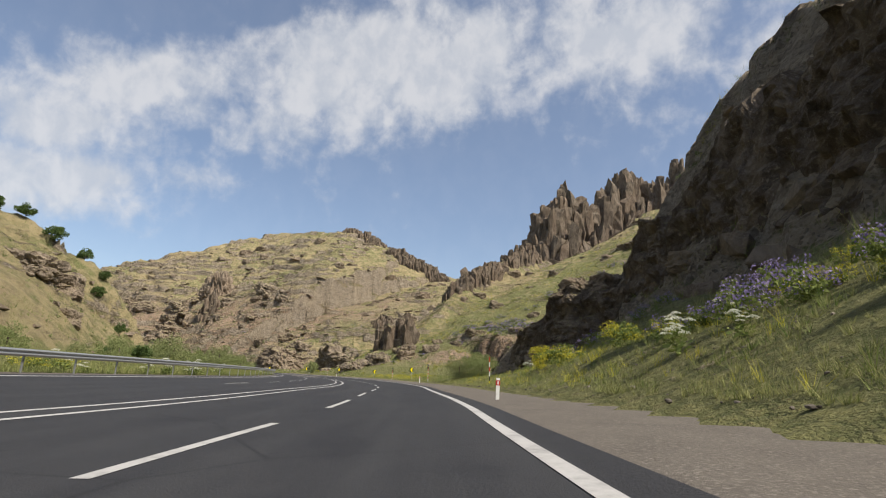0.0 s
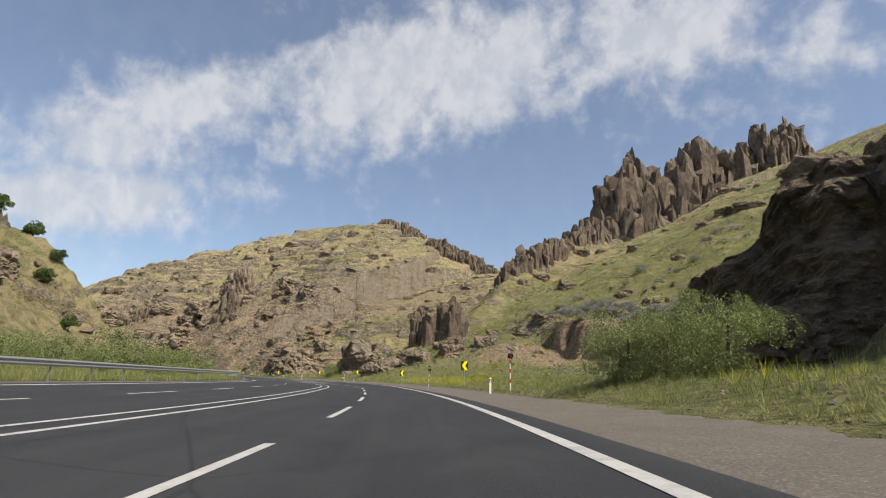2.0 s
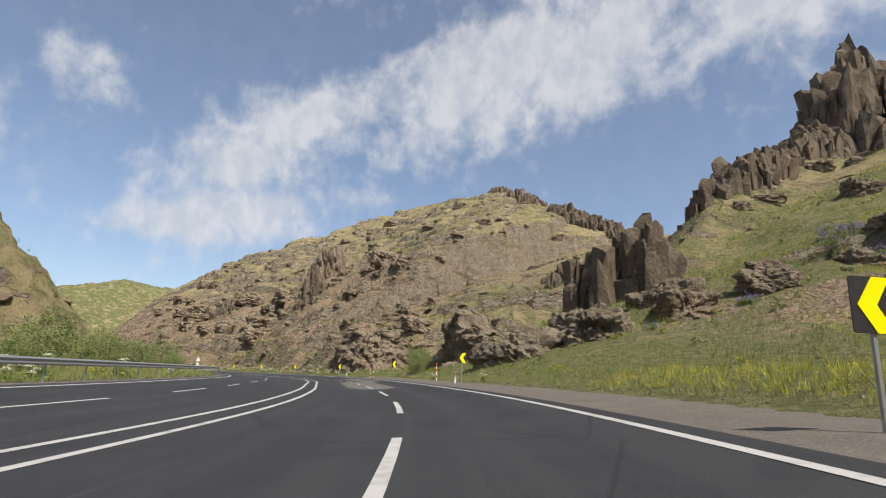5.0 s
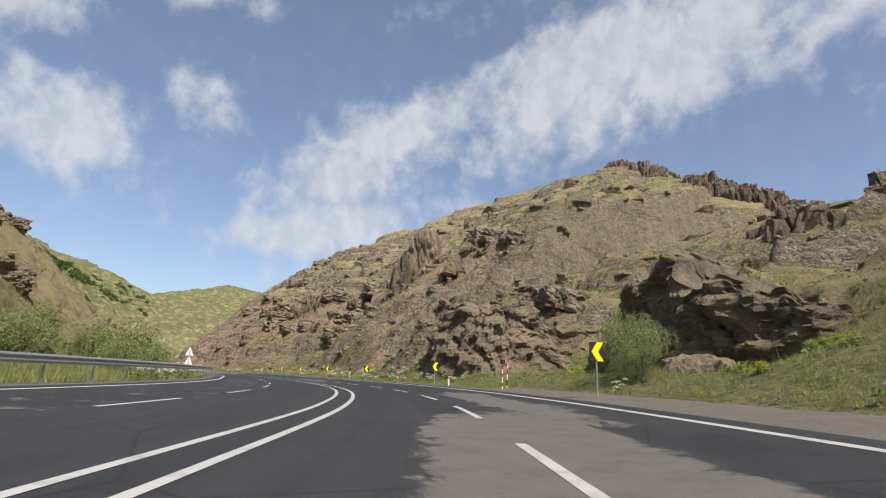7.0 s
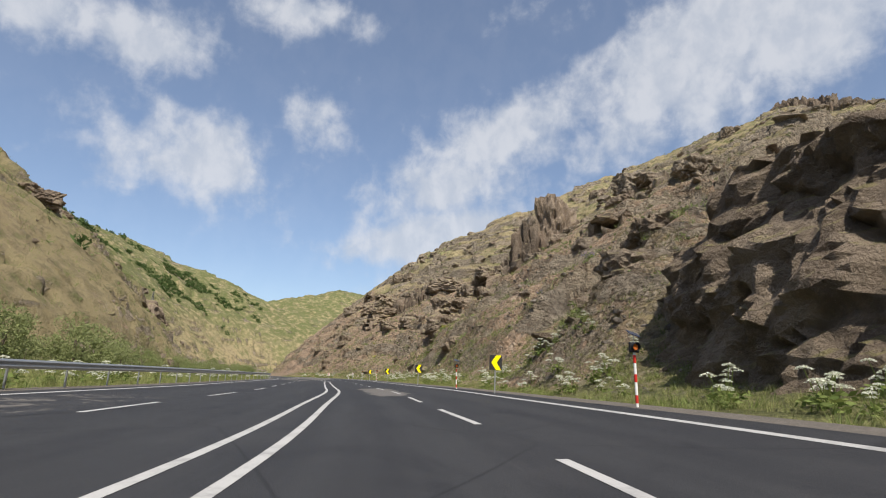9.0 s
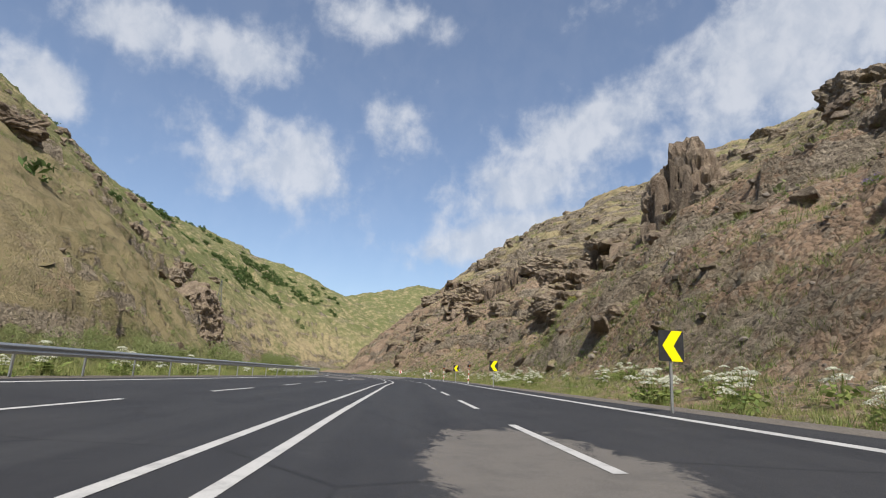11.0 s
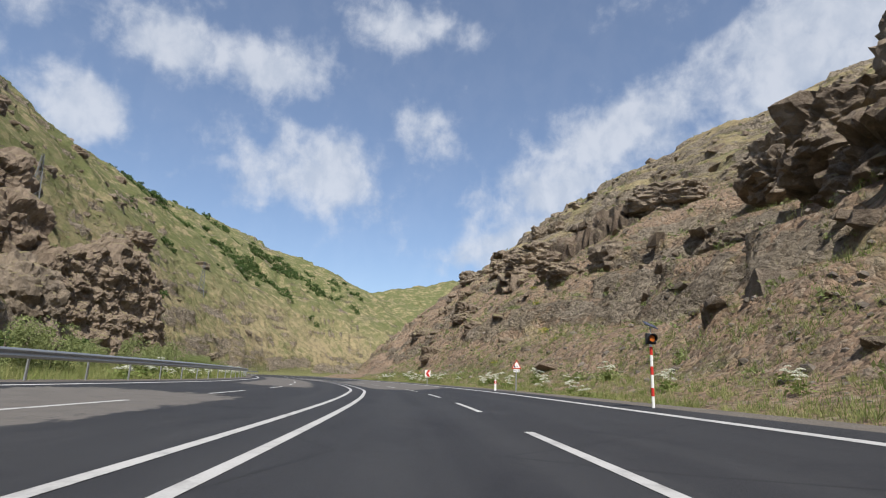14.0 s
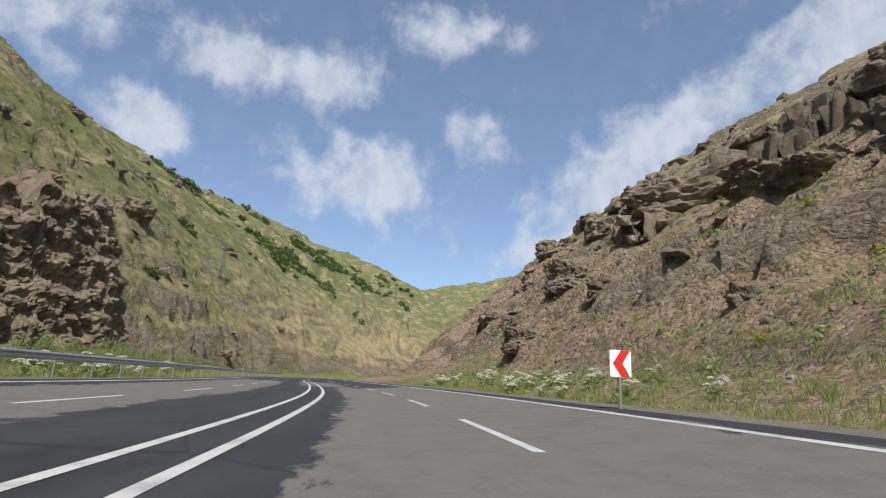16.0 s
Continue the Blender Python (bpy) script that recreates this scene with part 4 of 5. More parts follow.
def bluff(line, side, lean, label, seed, fine=0.3, back=7.0, mat=None):
    """A rough cliff face along a line of (x, y, height): blocks, ledges and joints, folded back over its top."""
    pts = curve(line, fine)
    run = np.concatenate([[0], np.cumsum(np.hypot(*np.diff(pts[:, :2], axis=0).T))])
    tang = np.gradient(pts[:, :2], axis=0)
    tang /= np.linalg.norm(tang, axis=1, keepdims=True)
    nx, ny = tang[:, 1] * side, -tang[:, 0] * side
    most = pts[:, 2].max()
    nv = int((most + 2 + back) / fine)
    U, V = (q.ravel() for q in np.meshgrid(np.arange(len(pts)), np.linspace(0, 1, nv), indexing="ij"))
    A, o = run[U], 7.7 * seed
    ends = np.clip(np.sin(np.pi * A / run[-1]), 0, 1) ** 0.35
    big, _ = cells(A / 4.5 + o, 0 * A, seed)
    top = pts[U, 2] * (0.90 + 0.10 * big + 0.35 * fbm(A / 7 + o, 0 * A, octaves=4)) * (0.3 + 0.7 * ends)
    split = (most + 2) / (most + 2 + back)
    rise, fold = np.clip(V / split, 0, 1), np.clip((V - split) / (1 - split), 0, 1)
    z = -1.5 + (top + 1.5) * rise
    z0, z = z, z + back * fold
    push = 1.6 * fbm(A / 11 + o, z / 14, octaves=3)
    wa, wz = A + 0.8 * fbm(A / 3 + o, z / 3, octaves=3), z + 0.6 * fbm(A / 3, z / 3 + o, octaves=3)
    for size, gain, joint in ((4.6, 0.9, 0.30), (1.9, 0.20, 0.08), (0.8, 0.14, 0.06)):
        val, edge = cells(wa / size + o, wz / (size * 0.75), seed + size)
        push = push + gain * (val - 0.5) - joint * (1 - smooth(edge, 0.0, 0.14))
    push = push + 1.5 * fbm(A / 2.6 + o, z / 2.0, octaves=5) + 0.30 * ridged(A / 1.1, z / 0.9 + o, None, 3) + 0.14 * np.sin(z * 1.5 + 3 * fbm(A / 10, z / 5, octaves=2))
    z = z0
    out = push * (0.4 + 0.6 * ends) * (1 - 0.5 * fold) - lean * np.maximum(z, 0) - back * fold - 3.0 * (1 - ends)
    x, y = pts[U, 0] + nx[U] * out, pts[U, 1] + ny[U] * out
    base = height(pts[U, 0], pts[U, 1], False)[0] * 0.0
    z = z + base + fold * 0.9 * (push + 0.8) - 1.2 * fold**2
    ob = mesh_object("cliff", np.stack([x, y, z], 1), grid_faces(len(pts), nv)[:, ::int(side)], mat or rock_mat, smooth_faces=False)
    return tagged(ob, label, "cliff", "rough cliffs")


on_road = lambda rows: [(*road_at(s, d)[:2], h) for s, d, h in rows]
bluff(on_road([(205, 31, 9), (206.5, 25.5, 10), (206.5, 21, 10), (206.5, 16.5, 9), (209, 12.8, 8), (214, 12, 9), (219, 12.8, 9), (226, 14, 9), (233, 16, 7), (239, 20, 3)]), -1, 0.36, "rough brown roadside cliff with dark ledges", 2, 0.3, 5)
bluff(on_road([(183, 37, 6), (184.5, 31, 7), (186.5, 26.5, 7.5), (190, 24.5, 8.5), (195, 25, 10.5), (200, 26.5, 11.5), (205, 28, 11), (210, 30, 9)]), -1, -0.06, "jutting roadside cliff over a shaded recess", 11, 0.3, 5)
bluff(on_road([(236, 23, 4), (240, 19.5, 7), (246, 18.0, 8), (252, 19, 7), (257, 23, 3)]), -1, 0.4, "low broken cliff of reddish rock above the verge", 13, 0.3, 5)
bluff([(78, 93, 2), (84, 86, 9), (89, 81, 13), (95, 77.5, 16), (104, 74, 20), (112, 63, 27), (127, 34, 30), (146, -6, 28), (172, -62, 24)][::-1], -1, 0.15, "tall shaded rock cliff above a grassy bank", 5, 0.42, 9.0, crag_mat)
bluff([(-206, 117, 5), (-217, 126, 15), (-229, 133, 22), (-241, 138, 24), (-251, 140.5, 22), (-259, 139, 14), (-266, 132, 5)], 1, 0.2, "dark pillared rock bastion across the stream", 8)
crag(18, 200, 27, 240, 10, 9, "low jagged rock teeth along the ridge", 3, 5)
crag(25, 236, 32, 272, 12, 12, "jagged brown rock wall along the ridge", 4, 6)
crag(33, 284, 46, 350, 38, 46, "tall dark crag of split rock above the green slope", 5, 22)
crag(46, 345, 72, 436, 44, 60, "high jagged crag crowning the ridge", 6, 30)
crag(64, 428, 120, 452, 30, 40, "jagged far end of the crowning crag", 8, 10)
crag(16, 155, 28, 160, 8, 11, "leaning rock spire at the foot of the green slope", 9, 7)
crag(-4, 203, -18, 207, 9, 5, "dark crag above the green shoulder", 10, 4, 3)
crag(-133, 215, -144, 224, 10, 15, "overhanging tower of rock on the shoulder of the hill", 15, 6, 3)
crag(-206, 230, -232, 218, 9, 6, "band of split rock on the hillside", 14, 5, 3)
crag(-116, 364, -66, 372, 18, 9, "split rock edge on the hilltop", 11, 6)
crag(-160, 361, -122, 369, 12, 5, "rock rim on the hilltop", 12, 5)

# outcrops set one by one: x, y, half sizes
for x, y, sx, sy, sz in ((-163, 247, 12, 9, 24), (-174, 255, 11, 9, 20), (-168, 243, 8, 7, 12), (30, 137, 5, 4, 4), (36, 141, 4, 3.5, 3.4), (24, 134, 5, 5, 5), (42, 146, 3.5, 3, 2.8), (48, 150, 2.6, 2.5, 2.2), (33, 146, 4, 4, 4), (27, 141, 5, 4, 5), (-0.4, 152.6, 3.2, 3, 3.4), (-26, 170, 4, 4, 3.5),
                         (-34, 176, 7, 7, 6), (-46, 165, 3, 3, 2.5), (-50, 173, 4, 4, 3), (-38, 163, 4, 4, 4), (-28, 160, 5, 4, 4), (-57, 179, 5, 5, 4), (-52, 187, 7, 6, 4), (-66, 190, 6, 5, 4),
                         (-104, 224, 7, 6, 6), (-112, 236, 10, 8, 7), (-143, 200, 8, 6, 6), (-150, 206, 9, 7, 6), (-136, 196, 6, 5, 4), (-163, 205, 5, 4, 3.5),
                         (-175, 226, 9, 7, 6), (-186, 238, 12, 9, 8), (-184, 250, 12, 10, 9), (-206, 232, 10, 8, 6), (-233, 216, 10, 8, 6), (-245, 222, 8, 7, 5), (-232, 201, 6, 5, 4),
                         (-286, 219, 7, 6, 5), (-262, 222, 9, 8, 6), (-250, 196, 4, 4, 2.5), (-205, 208, 5, 4, 2.5),
                         (95.5, 81, 5, 4, 4), (101, 84, 6, 5, 5),
                         (-217, 131, 7, 6, 10), (-222, 124, 9, 8, 12), (-228, 116, 9, 9, 12), (-240, 108, 9, 9, 10), (-206, 124, 5, 4, 5), (-198, 113, 7, 5, 5), (-238, 126, 6, 5, 5),
                         (-84, 115, 6, 5, 4), (-92, 108, 7, 6, 5), (-120, 108, 7, 6, 5), (-150, 112, 6, 5, 4), (-175, 124, 5, 4, 4), (-28, 78, 7, 6, 6), (-36, 84, 6, 6, 5), (-22, 68, 8, 7, 6),
                         (-262, 122, 6, 5, 5), (-285, 116, 7, 6, 6), (-310, 114, 8, 6, 6)):
    rock(x, y, (sx * 0.78, sy * 0.78, sz * 0.66), sink=0.66)
# many smaller ones over the slopes
put = 0
while put < 210:
    x, y = rng.uniform(-420, 120), rng.uniform(20, 360)
    s_, d_ = (float(v[0]) for v in road_coords(np.array([x]), np.array([y])))
    z = ground_z(x, y)
    if z < 4 or abs(d_) > 230 or float(fbm(np.array([x / 30]), np.array([y / 30 + 3]), octaves=2)[0]) < -0.08:
        continue
    if d_ > 0 and 40 < s_ < 150 and rng.random() < 0.75:
        continue
    k = rng.uniform(0.8, 2.2) * (1.0 + min(abs(d_), 160) / 160)
    rock(x, y, (k * rng.uniform(0.8, 1.5), k * rng.uniform(0.8, 1.4), k * rng.uniform(0.6, 1.0)), sink=0.68)
    put += 1

# bedded blocks that break out of the steep and rocky faces
near = (gx > -345) & (gx < 190) & (gy > 20) & (gy < 385) & (gz > 2.0) & (gd > -120) & (gd < 210)
lot = rng.random(len(gx))
chance = 0.055 * smooth(np.maximum(grock, 0.8 * steep), 0.6, 1.1) * np.where(gd > 0, 1 - 0.7 * smooth(gd, 50, 190), 0.35) + 0.0015 + np.where(gd > 0, 0.006 * smooth(-gx, -8, 25) * smooth(fbm(gx / 14, gy / 14 + 8, octaves=3), -0.1, 0.25), 0.0)
pick_ = np.flatnonzero(near & (lot < chance) & ~((gd > 22) & (gs > 58) & (gs < 134) & (lot > 0.0004)))
sx_, sy_ = (q.ravel() for q in sl)
todo = []
for k in pick_:
    size = min(rng.exponential(0.26) + 0.18, 1.0) * (1 + min(abs(gd[k]), 120) / 110)
    face = math.degrees(math.atan2(sy_[k], sx_[k])) + 90
    todo.append((CHUNKS[rng.integers(14)], (gx2[k], gy2[k], gz[k] - 0.12 * size), (size * rng.uniform(0.9, 1.7), size * rng.uniform(0.7, 1.1), size * rng.uniform(0.4, 0.8)), face + rng.normal(0, 22), (rng.normal(6, 8), rng.normal(0, 9))))
v_, f_ = pile(todo)
tagged(mesh_object("broken_rock", v_, f_, rock_mat, None, False), "brown blocks of bedded rock breaking out of the slopes", "rock", kind="stuff")


def cave(x, y, size, label="rock overhang with a dark hollow under it"):
    """A roof of rock on two shoulders, with a hollow between them that opens down the slope."""
    e = 2.0
    gx_, gy_ = ground_z(x + e, y) - ground_z(x - e, y), ground_z(x, y + e) - ground_z(x, y - e)
    face = math.degrees(math.atan2(gy_, gx_)) - 90
    ux, uy = math.cos(radians(face)), math.sin(radians(face))
    z = ground_z(x, y)
    todo = []
    for a, o, h, w_, dp, hh in ((0, -0.25, 0.85, 1.25, 0.8, 0.34), (-1.05, -0.1, 0.2, 0.50, 0.75, 0.85), (1.05, -0.05, 0.15, 0.45, 0.7, 0.8), (-0.5, -0.55, 0.98, 0.6, 0.5, 0.26),
                                (0.6, -0.5, 0.92, 0.65, 0.5, 0.28), (0.1, 0.6, 0.9, 1.4, 0.8, 0.5), (-1.5, 0.1, 0.1, 0.5, 0.6, 0.55), (1.55, 0.1, 0.1, 0.5, 0.6, 0.5), (0.35, -0.55, -0.25, 0.4, 0.4, 0.3)):
        c = (x + size * (a * ux - o * uy), y + size * (a * uy + o * ux), z + size * h * 0.9)
        todo.append((FINE[rng.integers(10)], c, (size * w_ * 0.75, size * dp * 0.8, size * hh * 0.85), face + rng.normal(0, 9), (rng.normal(0, 5), rng.normal(0, 5))))
    vs, fs = pile(todo)
    return tagged(mesh_object("rock_overhang", vs, fs, rock_mat, None, False), label, "rock", "rock overhangs")


for x, y, size in ((-158, 219, 5), (-150, 214, 3.4), (-228, 208, 4), (-237, 213, 3.6), (-224, 223, 4.4), (-213, 233, 4.6), (-187, 241, 5), (-180, 244, 4), (-196, 211, 2.6), (-286, 227, 4),
                   (-270, 226, 3), (-95.5, 219, 4.2), (-83, 197, 3.2), (-104, 226, 2.8), (-70, 205, 3.0), (-120, 205, 2.8), (-60, 193, 3.0)):
    cave(x, y, size * 0.7)

# loose stones along the verge and the scree slope
def pebbles(name, places, sizes, label):
    verts, faces = [], []
    bm = bmesh.new()
    bmesh.ops.create_icosphere(bm, subdivisions=1, radius=0.8)
    cube, quads = np.array([v.co for v in bm.verts]), [tuple(v.index for v in f.verts) for f in bm.faces]
    bm.free()
    for (x, y, z), sz in zip(places, sizes):
        pts = cube * rng.uniform(0.6, 1.15, (len(cube), 3)) * sz * (1, 0.8, 0.6)
        a = rng.uniform(0, 6.28)
        b0 = len(verts)
        verts += [(x + p[0] * math.cos(a) - p[1] * math.sin(a), y + p[0] * math.sin(a) + p[1] * math.cos(a), z + p[2]) for p in pts]
        faces += [tuple(b0 + i for i in q) for q in quads]
    return tagged(mesh_object(name, np.array(verts), faces, scree_mat, smooth_faces=False), label, "stones", kind="stuff")


def scatter(n, s0, s1, d0, d1, power=1.0):
    s, t = rng.uniform(s0, s1, n), rng.uniform(0, 1, n) ** power
    d = d0 + (d1 - d0) * t
    x, y, _ = road_at(s, d)
    z = height(x, y)[0]
    return np.stack([x, y, z], 1), s, d


pl, _, _ = scatter(2600, -5, 420, 10.4, 14.0)
pebbles("stones", pl, rng.uniform(0.02, 0.11, len(pl)) * (1 + 1.2 * (rng.random(len(pl)) < 0.04)), "loose grey stones along the gravel verge")
n = 2600
hx, hy = rng.normal(78, 9, n), rng.normal(122, 8, n)
pebbles("stones", np.stack([hx, hy, height(hx, hy)[0]], 1), rng.uniform(0.10, 0.42, n), "fan of loose scree below the eroded bank")
pl, _, _ = scatter(9000, 195, 430, 13, 75, 1.3)
pebbles("stones", pl, np.minimum(0.08 + rng.exponential(0.10, len(pl)), 0.55), "fallen stones on the lower slope")


# ---- plants ----
def leaf_mat(name, a, b, c=None):
    m, n = material(name)
    geo = n.add("ShaderNodeNewGeometry")
    isl = geo.outputs["Random Per Island"]
    obj = n.add("ShaderNodeObjectInfo").outputs["Random"]
    col = n.mix(isl, a, b)
    if c:
        col = n.mix(n.math("MULTIPLY", obj, 0.5), col, c)
    p = n.surface(col, 0.75, None, 0.0, 0.2)
    p.inputs["Subsurface Weight"].default_value = 0.0
    t = n.add("ShaderNodeBsdfTranslucent")
    n.put(t.inputs[0], col)
    mixer = n.add("ShaderNodeMixShader")
    mixer.inputs[0].default_value = 0.3
    n.t.links.new(p.outputs[0], mixer.inputs[1])
    n.t.links.new(t.outputs[0], mixer.inputs[2])
    out = [x for x in n.t.nodes if x.type == "OUTPUT_MATERIAL"][0]
    n.t.links.new(mixer.outputs[0], out.inputs[0])
    return m


leaf_willow = leaf_mat("willow_leaf", (0.175, 0.205, 0.085), (0.310, 0.330, 0.150), (0.20, 0.25, 0.08))
leaf_dark = leaf_mat("dark_leaf", (0.050, 0.090, 0.026), (0.130, 0.185, 0.055), (0.08, 0.12, 0.04))
leaf_grass = leaf_mat("grass_blade", (0.160, 0.195, 0.060), (0.400, 0.385, 0.165))
leaf_green = leaf_mat("herb_leaf", (0.105, 0.155, 0.040), (0.260, 0.300, 0.090))
petal_yellow = leaf_mat("yellow_petal", (0.34, 0.33, 0.03), (0.60, 0.54, 0.08))
petal_purple = leaf_mat("purple_petal", (0.200, 0.155, 0.330), (0.380, 0.310, 0.520))
petal_white = leaf_mat("white_petal", (0.55, 0.56, 0.42), (0.80, 0.80, 0.70))
bark = flat_mat("bark", (0.11, 0.085, 0.06), 0.9, 0, 0.3)


def leaves(centres, size, flat=0.0, long=1.6):
    """Leaf quads round the given places, as vertex and face arrays."""
    n = len(centres)
    u = rng.normal(size=(n, 3))
    u[:, 2] *= 1 - flat
    u /= np.linalg.norm(u, axis=1, keepdims=True)
    v = np.cross(u, rng.normal(size=(n, 3)))
    v /= np.linalg.norm(v, axis=1, keepdims=True)
    k = (size * rng.uniform(0.6, 1.3, n))[:, None]
    c = np.asarray(centres)
    verts = np.stack([c - u * k * long, c - v * k * 0.6, c + u * k * long, c + v * k * 0.6], 1).reshape(-1, 3)
    return verts, np.arange(4 * n).reshape(n, 4)


def crown_points(n, rx, rz, z0, clumps):
    """Places in an uneven crown of many clumps with gaps between them."""
    cc = rng.normal(size=(clumps, 3))
    cc /= np.linalg.norm(cc, axis=1, keepdims=True)
    cc *= rng.uniform(0.45, 1.0, (clumps, 1))
    rad = rng.uniform(0.18, 0.42, clumps)
    k = rng.integers(clumps, size=n)
    q = rng.normal(size=(n, 3))
    q /= np.linalg.norm(q, axis=1, keepdims=True)
    p = cc[k] + q * (rad[k] * rng.uniform(0.5, 1.0, n) ** 0.5)[:, None]
    return p * (rx, rx, rz) + (0, 0, z0)


def shrub(rx, rz, n, size, mat, label, name="shrub", category="shrub", group=""):
    top = tagged(empty(name), label, category, group)
    bm = bmesh.new()
    beam(bm, (0, 0, -0.3), (rng.uniform(-0.2, 0.2) * rx, rng.uniform(-0.2, 0.2) * rx, rz * 1.1), 0.05 * rz)
    part("stem", bm, bark, top)
    v, f = leaves(crown_points(n, rx, rz, rz * 0.95, 34), size)
    v[:, 2] = np.maximum(v[:, 2], 0.02)
    mesh_object("crown", v, f, mat, top, False)
    return top


BUSHES = [shrub(1.9, 1.5, 3600, 0.058, leaf_willow, "pale green willow shrub with loose feathery twigs", group="willow shrubs by the stream") for _ in range(4)]
DARK = [shrub(1.6, 1.2, 1800, 0.11, leaf_dark, "dark green rounded bush on the slope", group="dark bushes") for _ in range(2)]


def spot(s, d):
    x, y, _ = road_at(s, d)
    return float(x), float(y), ground_z(x, y)


made = 0
for s in np.arange(18, 430, 3.1):
    lo, hi = np.interp(s, [0, 60, 110, 200, 300, 420], [22, 20, 15, 14, 13.5, 14]), np.interp(s, [0, 100, 200, 300, 420], [50, 44, 30, 22, 20])
    x, y, z = spot(s + rng.uniform(-2, 2), -rng.uniform(lo, hi))
    k = rng.uniform(0.55, 1.15) * np.interp(s, [0, 60, 120, 240, 280, 420], [0.7, 0.9, 1.35, 1.2, 0.7, 0.75])
    m = pose(x, y, z, 0, 0, rng.uniform(0, 360)) @ Matrix.Diagonal((k, k, k * rng.uniform(0.8, 1.2), 1))
    src = BUSHES[made % 4]
    if made < 4:
        src.matrix_basis = m
    else:
        ob = copy_thing(src, m)
        ob.matrix_basis = m
    made += 1
THICK = shrub(1.9, 1.5, 11000, 0.034, leaf_willow, "grey-green willow shrub at the edge of the gravel", group="willow shrubs by the stream")
THICK.matrix_basis = pose(90.5, 60.2, ground_z(90.5, 60.2), 0, 0, 20) @ Matrix.Diagonal((0.85, 0.85, 0.95, 1))
for x, y, k in ((90.0, 61.6, 0.7), (92.4, 61.5, 0.95), (91.3, 63, 0.8), (93.8, 59, 0.9)):
    ob = copy_thing(THICK, Matrix())
    ob.matrix_basis = pose(x, y, ground_z(x, y), 0, 0, rng.uniform(0, 360)) @ Matrix.Diagonal((k * 0.95, k * 0.95, k * 1.1, 1))
for s, d, k in ((182, 13.2, 0.8), (184, 13.9, 0.72), (180.6, 12.8, 0.5)):
    x, y, z = spot(s, d)
    ob = copy_thing(THICK, Matrix())
    ob.matrix_basis = pose(x, y, z, 0, 0, 40 * s) @ Matrix.Diagonal((k, k, k * 1.5, 1))
    ob["label"] = "grey-green shrub in front of the rock"
broom = shrub(1.2, 1.0, 5000, 0.034, petal_yellow, "yellow-flowering bush below the shaded cliff", "flowering_bush", "bush")
broom.matrix_basis = pose(108, 34.5, ground_z(108, 34.5), 0, 0, 10) @ Matrix.Diagonal((0.62, 0.62, 0.8, 1))
for n_, (x, y, k) in enumerate(((-50, 96, 1.6), (-56, 90, 1.9), (-62, 84, 1.7), (-68, 78, 2.0), (-74, 70, 1.8), (-45, 100, 1.2), (-30, 98, 1.3), (-12, 92, 1.0), (-80, 62, 1.8), (-40, 96, 1.3),
                                (-200, 134, 1.3), (-212, 138, 1.5), (-186, 128, 1.2), (-240, 128, 1.6), (-252, 128, 1.3), (30, 60, 1.0), (10, 70, 1.2), (45, 52, 1.0), (-170, 122, 1.1), (-270, 126, 1.4))):
    m = pose(x, y, ground_z(x, y), 0, 0, rng.uniform(0, 360)) @ Matrix.Diagonal((k, k, k, 1))
    if n_ < 2:
        DARK[n_].matrix_basis = m
    else:
        copy_thing(DARK[n_ % 2], Matrix()).matrix_basis = m


def hogweed(label):
    """A tall herb with broad leaves and flat white flower heads."""
    top = tagged(empty("hogweed"), label, "wild flower", "white hogweed along the verge")
    for _ in range(rng.integers(4, 7)):
        a, rr, hh = rng.uniform(0, 6.28), rng.uniform(0.05, 0.55), rng.uniform(0.55, 1.15)
        tip = (math.cos(a) * rr, math.sin(a) * rr, hh)
        bm = bmesh.new()
        beam(bm, (0, 0, -0.05), tip, 0.014)
        stalk = part("stalk", bm, leaf_green, top)
        n_, rad = 90, rng.uniform(0.15, 0.27)
        rr, a = rad * rng.uniform(0, 1, n_) ** 0.5, rng.uniform(0, 6.28, n_)
        c = np.stack([tip[0] + rr * np.cos(a), tip[1] + rr * np.sin(a), tip[2] + 0.05 - 1.8 * rr * rr + rng.normal(0, 0.008, n_)], 1)
        v, f = leaves(c, 0.034, 0.75, 1.0)
        mesh_object("flower_head", v, f, petal_white, stalk, False)
    a, rr = rng.uniform(0, 6.28, 46), rng.uniform(0.1, 0.62, 46)
    v, f = leaves(np.stack([rr * np.cos(a), rr * np.sin(a), rng.uniform(0.05, 0.5, 46)], 1), 0.11, 0.6, 1.3)
    mesh_object("foliage", v, f, leaf_green, top, False)
    return top


HOG = [hogweed("white-flowered hogweed with broad leaves on the verge") for _ in range(4)]
spots = [(14, 13.6), (15.5, 14.6), (16.2, 13.2), (17.5, 15.4), (18.5, 14.2), (21, 16), (46, 15.5), (50, 17)]
spots += [(s, rng.uniform(8.8, 13.5)) for s in np.concatenate([rng.uniform(205, 262, 46), rng.uniform(268, 330, 46), rng.uniform(330, 400, 46), rng.uniform(150, 200, 4)])]
spots += [(s, -rng.uniform(11.2, 12.8)) for s in np.concatenate([rng.uniform(20, 60, 16), rng.uniform(130, 190, 10), rng.uniform(190, 270, 40), rng.uniform(270, 400, 60)])]
for n_, (s, d) in enumerate(spots):
    x, y, z = spot(s, d)
    k = rng.uniform(0.5, 0.95) * (1.25 if d < 0 else 1.0)
    m = pose(x, y, z, 0, 0, rng.uniform(0, 360)) @ Matrix.Diagonal((k, k, k, 1))
    if n_ < 4:
        HOG[n_].matrix_basis = m
    else:
        copy_thing(HOG[n_ % 4], Matrix()).matrix_basis = m


